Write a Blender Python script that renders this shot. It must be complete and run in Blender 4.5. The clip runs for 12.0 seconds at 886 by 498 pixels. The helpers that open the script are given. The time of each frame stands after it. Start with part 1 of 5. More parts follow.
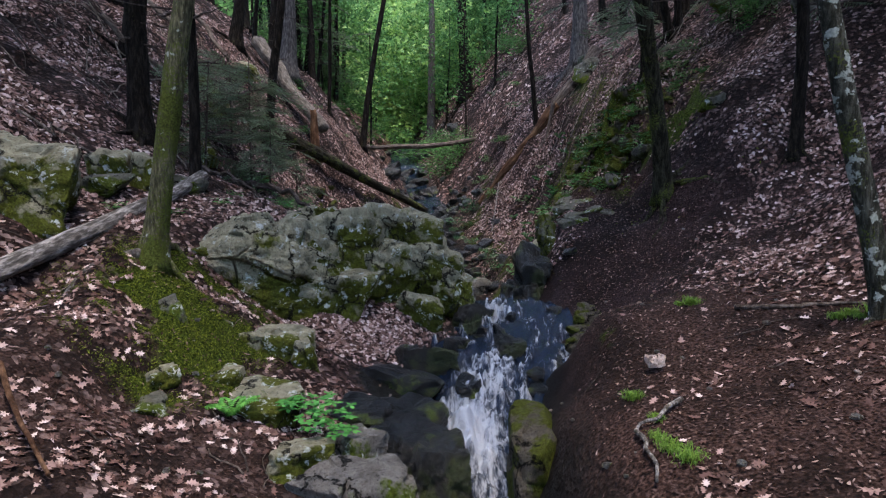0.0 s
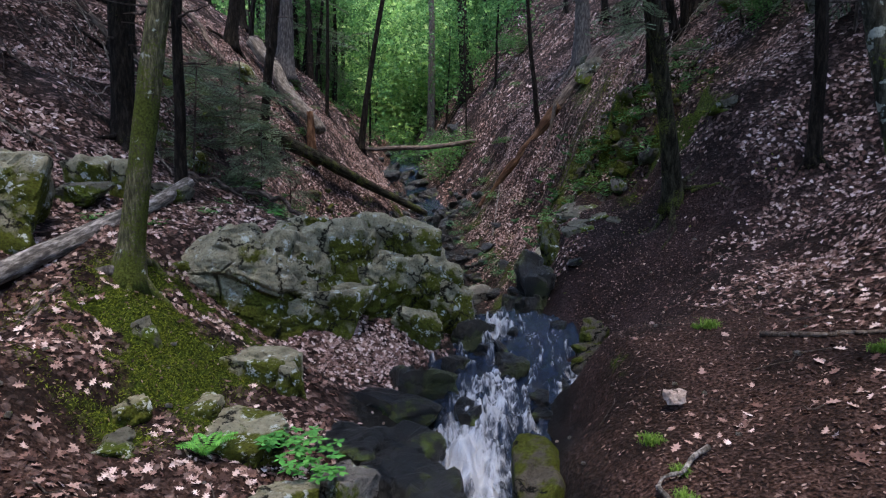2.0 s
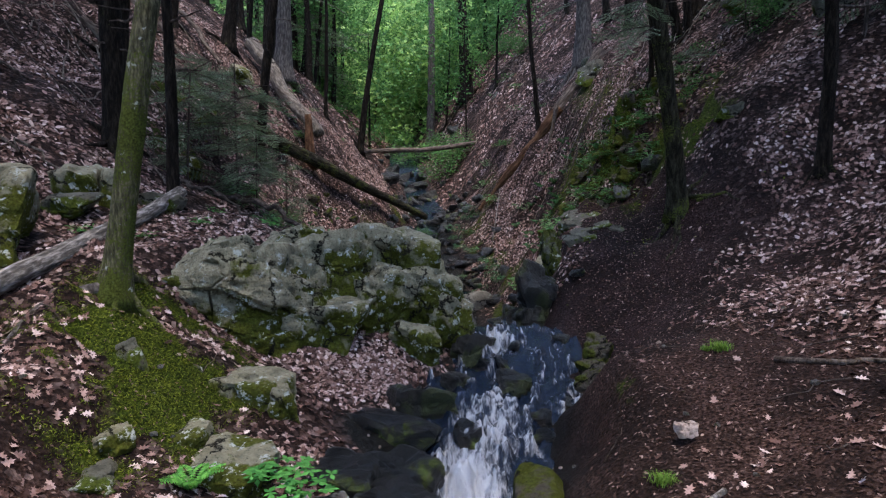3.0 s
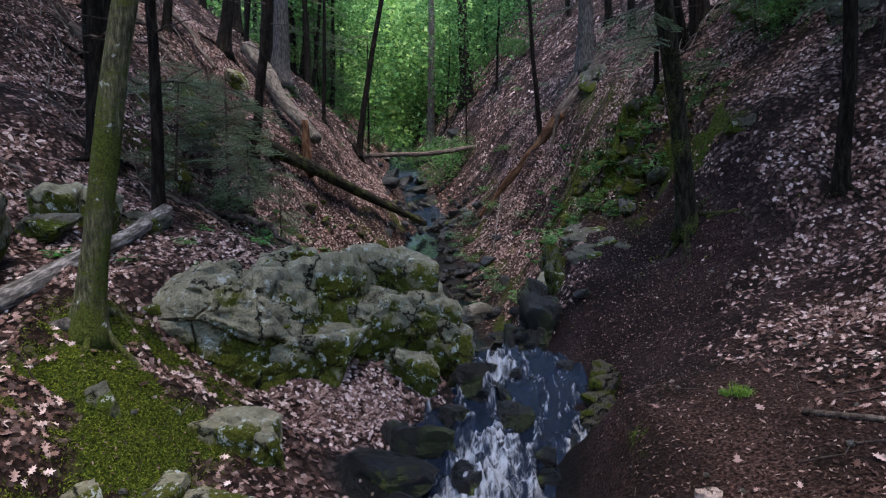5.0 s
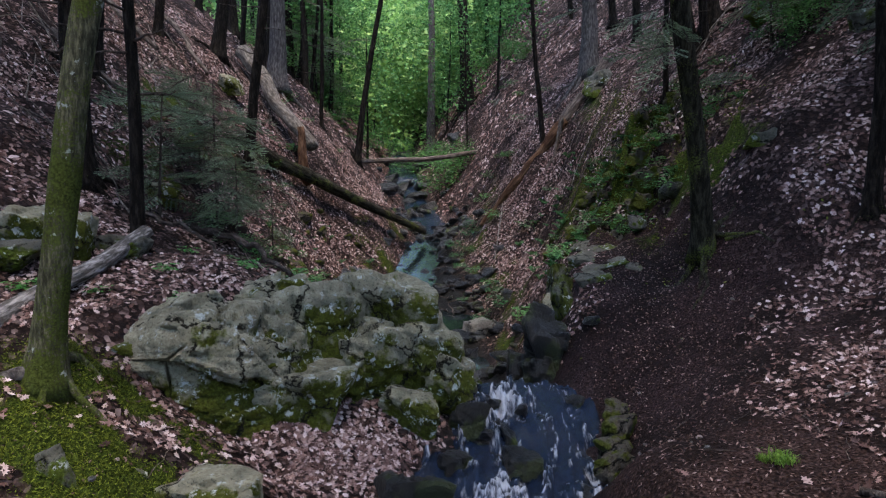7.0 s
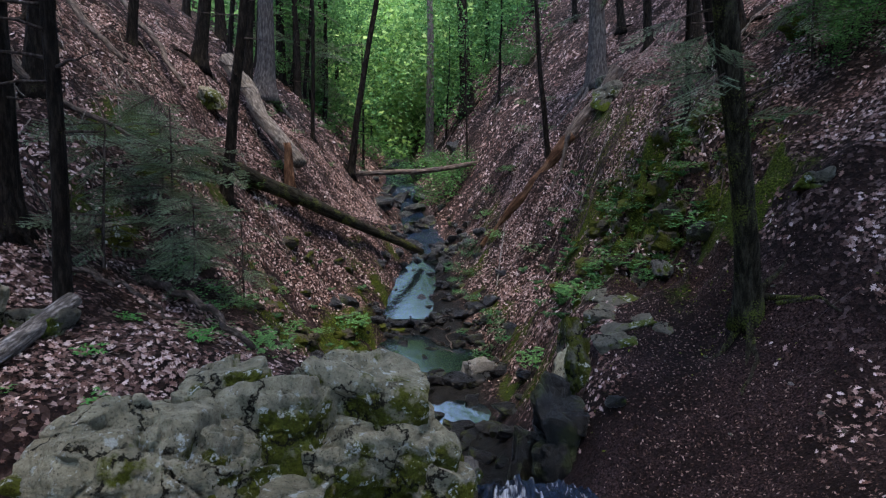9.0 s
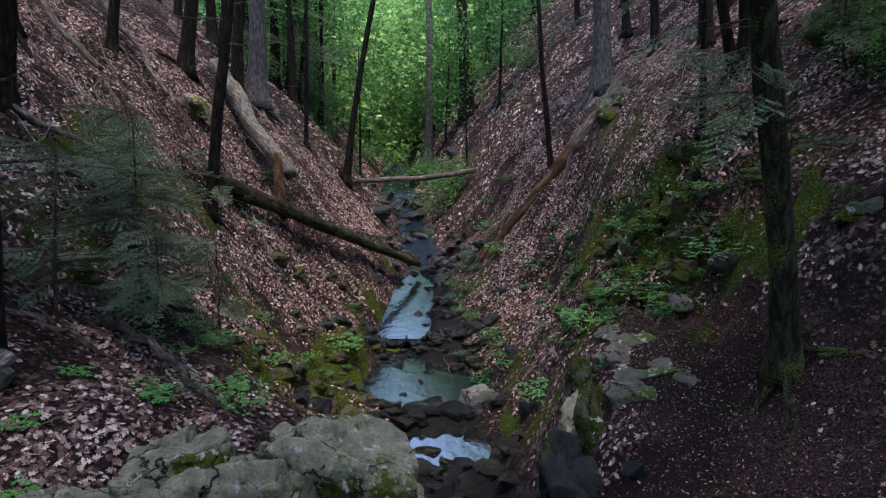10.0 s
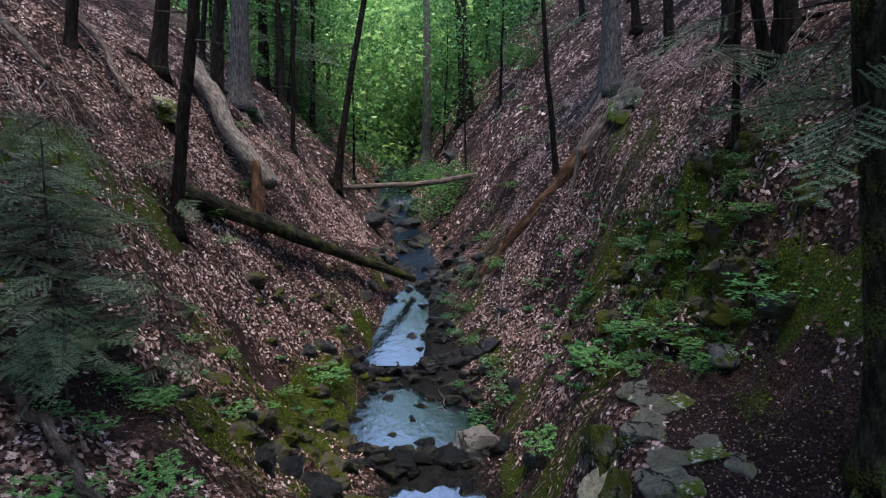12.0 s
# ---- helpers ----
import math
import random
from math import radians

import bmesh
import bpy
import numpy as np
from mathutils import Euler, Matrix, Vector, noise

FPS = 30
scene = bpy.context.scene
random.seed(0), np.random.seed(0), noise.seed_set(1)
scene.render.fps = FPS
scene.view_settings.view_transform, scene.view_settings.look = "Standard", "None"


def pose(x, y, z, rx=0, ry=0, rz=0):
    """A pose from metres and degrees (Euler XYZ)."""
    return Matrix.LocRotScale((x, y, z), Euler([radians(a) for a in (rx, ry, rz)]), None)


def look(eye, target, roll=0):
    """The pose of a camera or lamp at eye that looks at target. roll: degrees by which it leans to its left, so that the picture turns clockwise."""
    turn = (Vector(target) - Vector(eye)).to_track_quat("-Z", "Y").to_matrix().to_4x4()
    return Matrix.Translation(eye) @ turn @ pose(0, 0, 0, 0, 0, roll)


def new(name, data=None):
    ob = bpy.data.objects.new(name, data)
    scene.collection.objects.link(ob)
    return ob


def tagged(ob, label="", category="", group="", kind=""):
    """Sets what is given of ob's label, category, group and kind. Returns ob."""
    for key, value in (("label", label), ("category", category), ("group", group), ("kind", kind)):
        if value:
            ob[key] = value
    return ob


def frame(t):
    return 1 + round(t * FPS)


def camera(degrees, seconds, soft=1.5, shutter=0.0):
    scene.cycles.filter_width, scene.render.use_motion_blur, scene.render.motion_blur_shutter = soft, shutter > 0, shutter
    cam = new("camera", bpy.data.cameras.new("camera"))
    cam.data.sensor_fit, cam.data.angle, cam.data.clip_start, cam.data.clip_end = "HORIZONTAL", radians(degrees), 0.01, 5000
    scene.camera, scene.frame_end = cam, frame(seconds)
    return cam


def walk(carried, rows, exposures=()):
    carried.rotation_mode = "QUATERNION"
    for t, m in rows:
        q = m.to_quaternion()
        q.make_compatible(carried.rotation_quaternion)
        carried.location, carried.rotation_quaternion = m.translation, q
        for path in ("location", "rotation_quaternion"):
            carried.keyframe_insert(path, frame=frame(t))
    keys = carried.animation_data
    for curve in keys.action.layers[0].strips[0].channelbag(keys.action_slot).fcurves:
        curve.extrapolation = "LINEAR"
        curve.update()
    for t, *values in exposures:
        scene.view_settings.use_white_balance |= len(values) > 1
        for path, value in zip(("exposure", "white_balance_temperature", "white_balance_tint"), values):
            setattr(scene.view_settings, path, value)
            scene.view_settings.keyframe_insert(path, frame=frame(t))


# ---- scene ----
cam = camera(72.0, 12.0, 1.2)
METRES, AHEAD, EYE, TILT, LEAN, TURN = 5.5, 1.617, 3.0, -5.0, 0.0, 0.0
EXPOSURE, KELVIN, TINT, SKY, SUN = 1.48, 6550, 16, 0.4, 2.8
ROWS = [
    (0.0, 0.0, 0.0, 0.0, 0.0, 0.0, 0.0),
    (0.5, 0.0019, 0.0148, 0.0048, 0.01, -0.01, 0.0),
    (1.0, 0.0033, 0.0318, 0.0121, 0.02, -0.01, 0.01),
    (1.5, 0.0057, 0.0495, 0.024, 0.03, -0.02, -0.0),
    (2.0, 0.0073, 0.0667, 0.0381, 0.05, -0.03, -0.0),
    (2.5, 0.0086, 0.083, 0.0571, 0.06, -0.05, -0.0),
    (3.0, 0.01, 0.0996, 0.0753, 0.05, -0.06, -0.01),
    (5.0, 0.0164, 0.1567, 0.1411, 0.09, -0.09, -0.02),
    (5.5, 0.0162, 0.1702, 0.155, 0.08, -0.08, -0.06),
    (6.0, 0.0162, 0.1854, 0.1692, 0.09, -0.09, -0.06),
    (6.5, 0.0163, 0.2069, 0.1886, 0.11, -0.06, -0.07),
    (7.0, 0.0161, 0.2389, 0.2125, 0.1, -0.02, -0.09),
    (9.0, 0.0337, 0.4395, 0.3838, 0.14, -0.02, -0.07),
    (9.5, 0.0422, 0.5028, 0.4371, 0.16, -0.03, -0.07),
    (10.0, 0.0494, 0.5641, 0.4856, 0.17, -0.05, -0.09),
    (10.5, 0.0561, 0.6199, 0.5266, 0.2, -0.1, -0.08),
    (11.0, 0.0656, 0.6728, 0.5613, 0.21, -0.1, -0.09),
    (11.5, 0.0743, 0.7285, 0.5763, 0.22, -0.09, -0.06),
    (12.0, 0.0801, 0.7845, 0.5891, 0.23, -0.11, -0.05),
]
walk(cam, [(t, pose(0, 0, EYE, TILT, LEAN, TURN) @ pose(METRES * x, METRES * AHEAD * y, METRES * z, 90 + pitch, roll, yaw)) for t, x, y, z, yaw, pitch, roll in ROWS], [(0.0, EXPOSURE, KELVIN, TINT), (12.0, EXPOSURE, KELVIN, TINT)])

# ---- light: a bright overcast sky over a wooded ravine ----
sky = bpy.data.worlds.new("sky")
scene.world = sky
sky.use_nodes = True
sn = sky.node_tree.nodes
st = sn.new("ShaderNodeTexSky")
st.sky_type, st.sun_disc = "NISHITA", False
st.sun_elevation, st.sun_rotation = radians(78), radians(160)
st.air_density, st.dust_density, st.ozone_density = 1.0, 0.5, 1.0
sn["Background"].inputs["Strength"].default_value = SKY
sky.node_tree.links.new(st.outputs[0], sn["Background"].inputs["Color"])
sun = new("sun", bpy.data.lights.new("sun", "SUN"))
sun.data.energy, sun.data.angle, sun.data.color = SUN, radians(20), (1.0, 0.9, 0.76)
sun.matrix_world = look((2.0, -5.5, 28.0), (0, 0, 0))

RNG = np.random.default_rng(7)

# ---- materials ----


def material(name, rough=0.8):
    m = bpy.data.materials.new(name)
    m.use_nodes = True
    nt = m.node_tree
    b = nt.nodes["Principled BSDF"]
    b.inputs["Roughness"].default_value = rough
    b.inputs["Specular IOR Level"].default_value = 0.06
    return m, nt, b


def node(nt, kind, **values):
    n = nt.nodes.new(kind)
    for k, v in values.items():
        n.inputs[k.replace("_", " ")].default_value = v
    return n


def noise_tex(nt, scale, detail=6.0, rough=0.6, coords="Object", stretch=(1, 1, 1)):
    c = nt.nodes.new("ShaderNodeTexCoord")
    mp = nt.nodes.new("ShaderNodeMapping")
    mp.inputs["Scale"].default_value = stretch
    nt.links.new(c.outputs[coords], mp.inputs[0])
    n = node(nt, "ShaderNodeTexNoise", Scale=scale, Detail=detail, Roughness=rough)
    nt.links.new(mp.outputs[0], n.inputs["Vector"])
    return n


def ramp(nt, source, *stops):
    r = nt.nodes.new("ShaderNodeValToRGB")
    e = r.color_ramp.elements
    while len(e) < len(stops):
        e.new(0.5)
    for i, (p, c) in enumerate(stops):
        e[i].position, e[i].color = p, (*c, 1)
    nt.links.new(source, r.inputs[0])
    return r.outputs[0]


def mix(nt, factor, a, b):
    n = nt.nodes.new("ShaderNodeMix")
    n.data_type = "RGBA"
    for sock, v in ((n.inputs[0], factor), (n.inputs[6], a), (n.inputs[7], b)):
        if isinstance(v, bpy.types.NodeSocket):
            nt.links.new(v, sock)
        else:
            sock.default_value = v if isinstance(v, float) else (*v, 1)
    return n.outputs[2]


def maths(nt, op, a, b=0.0, clamp=False):
    n = nt.nodes.new("ShaderNodeMath")
    n.operation, n.use_clamp = op, clamp
    for sock, v in zip(n.inputs, (a, b)):
        if isinstance(v, bpy.types.NodeSocket):
            nt.links.new(v, sock)
        else:
            sock.default_value = v
    return n.outputs[0]


def step(nt, v, lo, hi):
    n = nt.nodes.new("ShaderNodeMapRange")
    n.interpolation_type = "SMOOTHSTEP"
    n.inputs[1].default_value, n.inputs[2].default_value = lo, hi
    nt.links.new(v, n.inputs[0])
    return n.outputs[0]


def attribute(nt, name):
    n = nt.nodes.new("ShaderNodeAttribute")
    n.attribute_name = name
    return n.outputs["Fac"]


def bump(nt, b, heightsock, strength, distance):
    n = node(nt, "ShaderNodeBump", Strength=strength, Distance=distance)
    nt.links.new(heightsock, n.inputs["Height"])
    nt.links.new(n.outputs[0], b.inputs["Normal"])
    return n


def ground_material():
    m, nt, b = material("forest_floor", 0.9)
    fine, mid, big = noise_tex(nt, 34.0, 8), noise_tex(nt, 7.0, 6), noise_tex(nt, 1.1, 5)
    vor = node(nt, "ShaderNodeTexVoronoi", Scale=17.0, Randomness=1.0)
    c = nt.nodes.new("ShaderNodeTexCoord")
    warp = nt.nodes.new("ShaderNodeMix")
    warp.data_type = "VECTOR"
    warp.inputs[0].default_value = 0.06
    nt.links.new(c.outputs["Object"], warp.inputs[4])
    nt.links.new(mid.outputs["Color"], warp.inputs[5])
    nt.links.new(warp.outputs[1], vor.inputs["Vector"])
    sep = nt.nodes.new("ShaderNodeSeparateColor")
    nt.links.new(vor.outputs["Color"], sep.inputs[0])
    litter = ramp(nt, sep.outputs[0], (0.0, (0.005, 0.003, 0.003)), (0.5, (0.014, 0.008, 0.007)), (0.8, (0.07, 0.043, 0.036)), (1.0, (0.28, 0.2, 0.18)))
    soil = ramp(nt, fine.outputs["Fac"], (0.38, (0.003, 0.0018, 0.0014)), (0.53, (0.036, 0.019, 0.015)), (0.72, (0.115, 0.074, 0.062)))
    moss = ramp(nt, fine.outputs["Fac"], (0.34, (0.004, 0.006, 0.001)), (0.55, (0.03, 0.043, 0.006)), (0.75, (0.085, 0.11, 0.016)))
    stone = ramp(nt, mid.outputs["Fac"], (0.3, (0.002, 0.002, 0.002)), (0.7, (0.013, 0.013, 0.012)))
    bare = maths(nt, "ADD", attribute(nt, "bare"), maths(nt, "MULTIPLY", maths(nt, "SUBTRACT", mid.outputs["Fac"], 0.5), 1.6))
    col = mix(nt, step(nt, bare, -0.15, 0.6), litter, soil)
    # Dark earth colour, which also serves as painted shade east of the path.
    humus_shade = ramp(nt, fine.outputs["Fac"], (0.38, (0.003, 0.002, 0.002)), (0.55, (0.025, 0.0145, 0.0145)), (0.75, (0.07, 0.05, 0.047)))
    col = mix(nt, attribute(nt, "humus_shade"), col, humus_shade)
    # Random patches where the floor colour is mixed towards near-black brown.
    tone_patch = step(nt, noise_tex(nt, 0.9, 5, 0.65).outputs["Fac"], 0.36, 0.62)
    col = mix(nt, maths(nt, "MULTIPLY", maths(nt, "SUBTRACT", 1.0, tone_patch), 0.8), col, (0.006, 0.004, 0.0035))
    green = maths(nt, "ADD", attribute(nt, "moss"), maths(nt, "MULTIPLY", maths(nt, "SUBTRACT", big.outputs["Fac"], 0.5), 1.4))
    green = maths(nt, "ADD", green, maths(nt, "MULTIPLY", maths(nt, "SUBTRACT", mid.outputs["Fac"], 0.5), 1.0))
    col = mix(nt, step(nt, green, 0.4, 0.75), col, moss)
    wet = attribute(nt, "wet")
    col = mix(nt, step(nt, wet, 0.3, 0.8), col, stone)
    nt.links.new(col, b.inputs["Base Color"])
    nt.links.new(maths(nt, "SUBTRACT", 0.92, maths(nt, "MULTIPLY", wet, 0.45)), b.inputs["Roughness"])
    hsum = maths(nt, "ADD", maths(nt, "MULTIPLY", vor.outputs["Distance"], 0.7), fine.outputs["Fac"])
    bump(nt, b, hsum, 0.9, 0.035)
    return m


def rock_material(name, dark, light, moss_at, lichen_at, rough=0.8, moss_colour=(0.07, 0.095, 0.012), foot=0.0):
    """Grey stone with cracks and stains; moss and pale lichen where those shares say."""
    m, nt, b = material(name, rough)
    b.inputs["Specular IOR Level"].default_value = 0.4 if rough < 0.7 else 0.08
    fine, mid, big = noise_tex(nt, 30.0, 8, 0.75), noise_tex(nt, 4.0, 8, 0.7), noise_tex(nt, 1.5, 4)
    c = nt.nodes.new("ShaderNodeTexCoord")
    col = ramp(nt, mid.outputs["Fac"], (0.25, dark), (0.5, tuple((p + q) / 2 for p, q in zip(dark, light))), (0.75, light))
    col = mix(nt, step(nt, fine.outputs["Fac"], 0.3, 0.5), tuple(v * 0.35 for v in dark), col)
    geo = nt.nodes.new("ShaderNodeNewGeometry")
    sepn = nt.nodes.new("ShaderNodeSeparateXYZ")
    nt.links.new(geo.outputs["Normal"], sepn.inputs[0])
    mossy = maths(nt, "ADD", maths(nt, "MULTIPLY", big.outputs["Fac"], 1.3), maths(nt, "MULTIPLY", mid.outputs["Fac"], 0.7))
    if foot:
        sepz = nt.nodes.new("ShaderNodeSeparateXYZ")
        nt.links.new(c.outputs["Object"], sepz.inputs[0])
        mossy = maths(nt, "ADD", mossy, maths(nt, "MULTIPLY", maths(nt, "ADD", sepz.outputs[2], 0.1), -foot))
    moss = ramp(nt, fine.outputs["Fac"], (0.3, tuple(v * 0.25 for v in moss_colour)), (0.55, moss_colour), (0.8, tuple(v * 1.9 for v in moss_colour)))
    col = mix(nt, step(nt, mossy, 1.0 - moss_at, 1.14 - moss_at), col, moss)
    gate = noise_tex(nt, 2.3, 4, 0.6)
    crust = noise_tex(nt, 8.5, 9, 0.72)
    lich = maths(nt, "MULTIPLY", step(nt, gate.outputs["Fac"], 0.54 - lichen_at, 0.62 - lichen_at), step(nt, crust.outputs["Fac"], 0.55, 0.6))
    warp = nt.nodes.new("ShaderNodeMix")
    warp.data_type = "VECTOR"
    warp.inputs[0].default_value = 0.34
    nt.links.new(c.outputs["Object"], warp.inputs[4])
    nt.links.new(mid.outputs["Color"], warp.inputs[5])
    crack = node(nt, "ShaderNodeTexVoronoi", Scale=1.15, Randomness=1.0)
    crack.feature = "DISTANCE_TO_EDGE"
    nt.links.new(warp.outputs[1], crack.inputs["Vector"])
    split = maths(nt, "MAXIMUM", step(nt, crack.outputs["Distance"], 0.004, 0.022), step(nt, gate.outputs["Fac"], 0.5, 0.57))
    pale = ramp(nt, fine.outputs["Fac"], (0.3, (0.28, 0.3, 0.26)), (0.7, (0.55, 0.58, 0.52)))
    col = mix(nt, lich, col, pale)
    col = mix(nt, split, tuple(v * 0.15 for v in dark), col)
    nt.links.new(col, b.inputs["Base Color"])
    relief_sum = maths(nt, "ADD", fine.outputs["Fac"], maths(nt, "MULTIPLY", mid.outputs["Fac"], 1.8))
    bump(nt, b, maths(nt, "ADD", relief_sum, maths(nt, "MULTIPLY", split, 0.7)), 1.0, 0.06)
    return m


def bark_material(name, dark, light, moss_amount, scale=15.0, pale=0.0):
    m, nt, b = material(name, 0.92)
    ridge = noise_tex(nt, scale, 9, 0.72, stretch=(1.0, 1.0, 0.22))
    fine, big = noise_tex(nt, 40.0, 6), noise_tex(nt, 1.4, 5)
    col = ramp(nt, ridge.outputs["Fac"], (0.32, tuple(v * 0.3 for v in dark)), (0.48, dark), (0.7, light))
    moss = ramp(nt, fine.outputs["Fac"], (0.3, (0.015, 0.02, 0.004)), (0.7, (0.1, 0.12, 0.025)))
    green = maths(nt, "ADD", big.outputs["Fac"], maths(nt, "MULTIPLY", maths(nt, "SUBTRACT", fine.outputs["Fac"], 0.5), 0.6))
    col = mix(nt, step(nt, green, 1.0 - moss_amount, 1.12 - moss_amount), col, moss)
    if pale:
        spots = noise_tex(nt, 7.0, 6, 0.65)
        lichen = ramp(nt, fine.outputs["Fac"], (0.3, (0.2, 0.22, 0.18)), (0.7, (0.42, 0.44, 0.38)))
        col = mix(nt, step(nt, spots.outputs["Fac"], 0.66 - pale, 0.7 - pale), col, lichen)
    nt.links.new(col, b.inputs["Base Color"])
    bump(nt, b, maths(nt, "ADD", ridge.outputs["Fac"], maths(nt, "MULTIPLY", fine.outputs["Fac"], 0.35)), 1.0, 0.06)
    return m


def leaf_material(name, stops, through_light=0.25, rough=0.6, per_object=False):
    m, nt, b = material(name, rough)
    if per_object:
        r = nt.nodes.new("ShaderNodeObjectInfo").outputs["Random"]
    else:
        r = nt.nodes.new("ShaderNodeNewGeometry").outputs["Random Per Island"]
    col = ramp(nt, r, *stops)
    n = noise_tex(nt, 30.0, 3)
    col = mix(nt, maths(nt, "MULTIPLY", step(nt, n.outputs["Fac"], 0.45, 0.7), 0.35), col, tuple(v * 0.5 for v in stops[0][1]))
    nt.links.new(col, b.inputs["Base Color"])
    if through_light:
        t = nt.nodes.new("ShaderNodeBsdfTranslucent")
        nt.links.new(col, t.inputs["Color"])
        mx = nt.nodes.new("ShaderNodeMixShader")
        mx.inputs[0].default_value = through_light
        nt.links.new(b.outputs[0], mx.inputs[1])
        nt.links.new(t.outputs[0], mx.inputs[2])
        nt.links.new(mx.outputs[0], nt.nodes["Material Output"].inputs[0])
    return m


def water_material(name, ior):
    m, nt, b = material(name, 0.04)
    b.inputs["IOR"].default_value = ior
    foam = attribute(nt, "foam")
    nt.links.new(maths(nt, "SUBTRACT", 1.0, maths(nt, "MULTIPLY", attribute(nt, "blue"), 0.6)), b.inputs["Specular IOR Level"])
    streak = noise_tex(nt, 5.0, 8, 0.68, stretch=(3.6, 0.9, 0.8))
    ripple = noise_tex(nt, 5.0, 4, 0.55, stretch=(1.0, 0.6, 1.0))
    white = step(nt, maths(nt, "ADD", foam, maths(nt, "MULTIPLY", maths(nt, "SUBTRACT", streak.outputs["Fac"], 0.5), 2.2)), 0.55, 1.3)
    deep = mix(nt, attribute(nt, "blue"), (0.005, 0.009, 0.01), (0.004, 0.009, 0.022))
    col = mix(nt, white, deep, (0.36, 0.38, 0.41))
    nt.links.new(col, b.inputs["Base Color"])
    nt.links.new(maths(nt, "ADD", 0.03, maths(nt, "MULTIPLY", white, 0.5)), b.inputs["Roughness"])
    chop = noise_tex(nt, 26.0, 6, 0.7, stretch=(1.6, 0.5, 1.0))
    calm = maths(nt, "ADD", maths(nt, "MULTIPLY", ripple.outputs["Fac"], 0.5), maths(nt, "MULTIPLY", maths(nt, "MULTIPLY", chop.outputs["Fac"], attribute(nt, "blue")), 2.2))
    rough = maths(nt, "ADD", calm, maths(nt, "MULTIPLY", maths(nt, "MULTIPLY", streak.outputs["Fac"], foam), 2.2))
    bump(nt, b, rough, 0.5, 0.05)
    return m


FLOOR = ground_material()
WATER = water_material("stream_water", 1.333)
POOL = water_material("still_water", 1.75)
ROCK_RIDGE = rock_material("lichened_ledge_stone", (0.085, 0.08, 0.055), (0.42, 0.395, 0.27), 0.15, 0.07, moss_colour=(0.075, 0.085, 0.012), foot=0.42)
ROCK_MOSSY = rock_material("moss_covered_stone", (0.05, 0.05, 0.038), (0.17, 0.165, 0.13), 0.1, 0.0, foot=0.5)
ROCK_GREY = rock_material("grey_stone", (0.06, 0.057, 0.052), (0.23, 0.215, 0.195), -0.08, -0.02)
ROCK_BANK = rock_material("thickly_mossed_stone", (0.03, 0.028, 0.022), (0.13, 0.11, 0.085), 0.1, -0.1, 0.85, (0.06, 0.07, 0.01))
ROCK_LIGHT = rock_material("light_grey_stone", (0.09, 0.085, 0.075), (0.27, 0.255, 0.22), -0.12, -0.02)
ROCK_WALL = rock_material("lichened_mossy_wall_stone", (0.03, 0.03, 0.024), (0.15, 0.15, 0.115), 0.16, 0.05, moss_colour=(0.05, 0.062, 0.009))
ROCK_PATH = rock_material("grey_olive_stone", (0.06, 0.058, 0.045), (0.18, 0.175, 0.135), -0.02, -0.02)
ROCK_WET = rock_material("wet_black_stone", (0.003, 0.0032, 0.0034), (0.013, 0.013, 0.013), -0.12, -1.0, 0.36)
ROCK_WETMOSS = rock_material("wet_mossy_stone", (0.004, 0.004, 0.004), (0.018, 0.018, 0.015), 0.03, -1.0, 0.5, (0.026, 0.034, 0.006))
ROCK_PALE = rock_material("pale_stone", (0.42, 0.31, 0.25), (0.68, 0.54, 0.46), -1.0, -1.0)
BARK_DARK = bark_material("dark_hemlock_bark", (0.007, 0.0056, 0.0046), (0.036, 0.029, 0.023), 0.34)
BARK_PATH = bark_material("moss_tinged_bark", (0.015, 0.013, 0.009), (0.065, 0.06, 0.04), 0.46)
BARK_MOSSY = bark_material("mossy_bark", (0.06, 0.058, 0.034), (0.24, 0.22, 0.13), 0.58, 26.0, 0.03)
BARK_GREY = bark_material("grey_bark", (0.06, 0.052, 0.047), (0.19, 0.17, 0.15), 0.3)
BARK_LICHEN = bark_material("lichened_grey_bark", (0.03, 0.03, 0.022), (0.13, 0.125, 0.095), 0.46, 24.0, 0.1)
WOOD_PALE = bark_material("weathered_pale_wood", (0.1, 0.09, 0.08), (0.5, 0.46, 0.42), 0.1, 16.0)
WOOD_DEAD = bark_material("dead_wood", (0.07, 0.055, 0.045), (0.22, 0.18, 0.15), 0.25)
WOOD_GREY = bark_material("grey_dead_wood", (0.1, 0.085, 0.07), (0.3, 0.26, 0.21), 0.2)
WOOD_ROT = bark_material("rotten_orange_wood", (0.06, 0.03, 0.017), (0.2, 0.115, 0.065), 0.15, 7.0)
TWIG = bark_material("twig", (0.04, 0.032, 0.027), (0.14, 0.115, 0.1), 0.1)
CRUMBS = leaf_material("leaf_crumbs", ((0.0, (0.03, 0.018, 0.015)), (0.7, (0.09, 0.055, 0.045)), (1.0, (0.28, 0.2, 0.17))), 0.1)
LITTER = leaf_material("dry_oak_leaves", ((0.0, (0.03, 0.017, 0.014)), (0.42, (0.12, 0.066, 0.054)), (0.74, (0.31, 0.205, 0.178)), (1.0, (0.58, 0.46, 0.42))), 0.12)
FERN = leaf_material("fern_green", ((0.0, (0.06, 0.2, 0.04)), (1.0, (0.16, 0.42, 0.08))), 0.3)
SEEDLING = leaf_material("bright_seedling_green", ((0.0, (0.035, 0.14, 0.03)), (1.0, (0.1, 0.31, 0.07))), 0.3)
GRASS = leaf_material("grass_green", ((0.0, (0.06, 0.13, 0.02)), (1.0, (0.17, 0.29, 0.05))), 0.3)
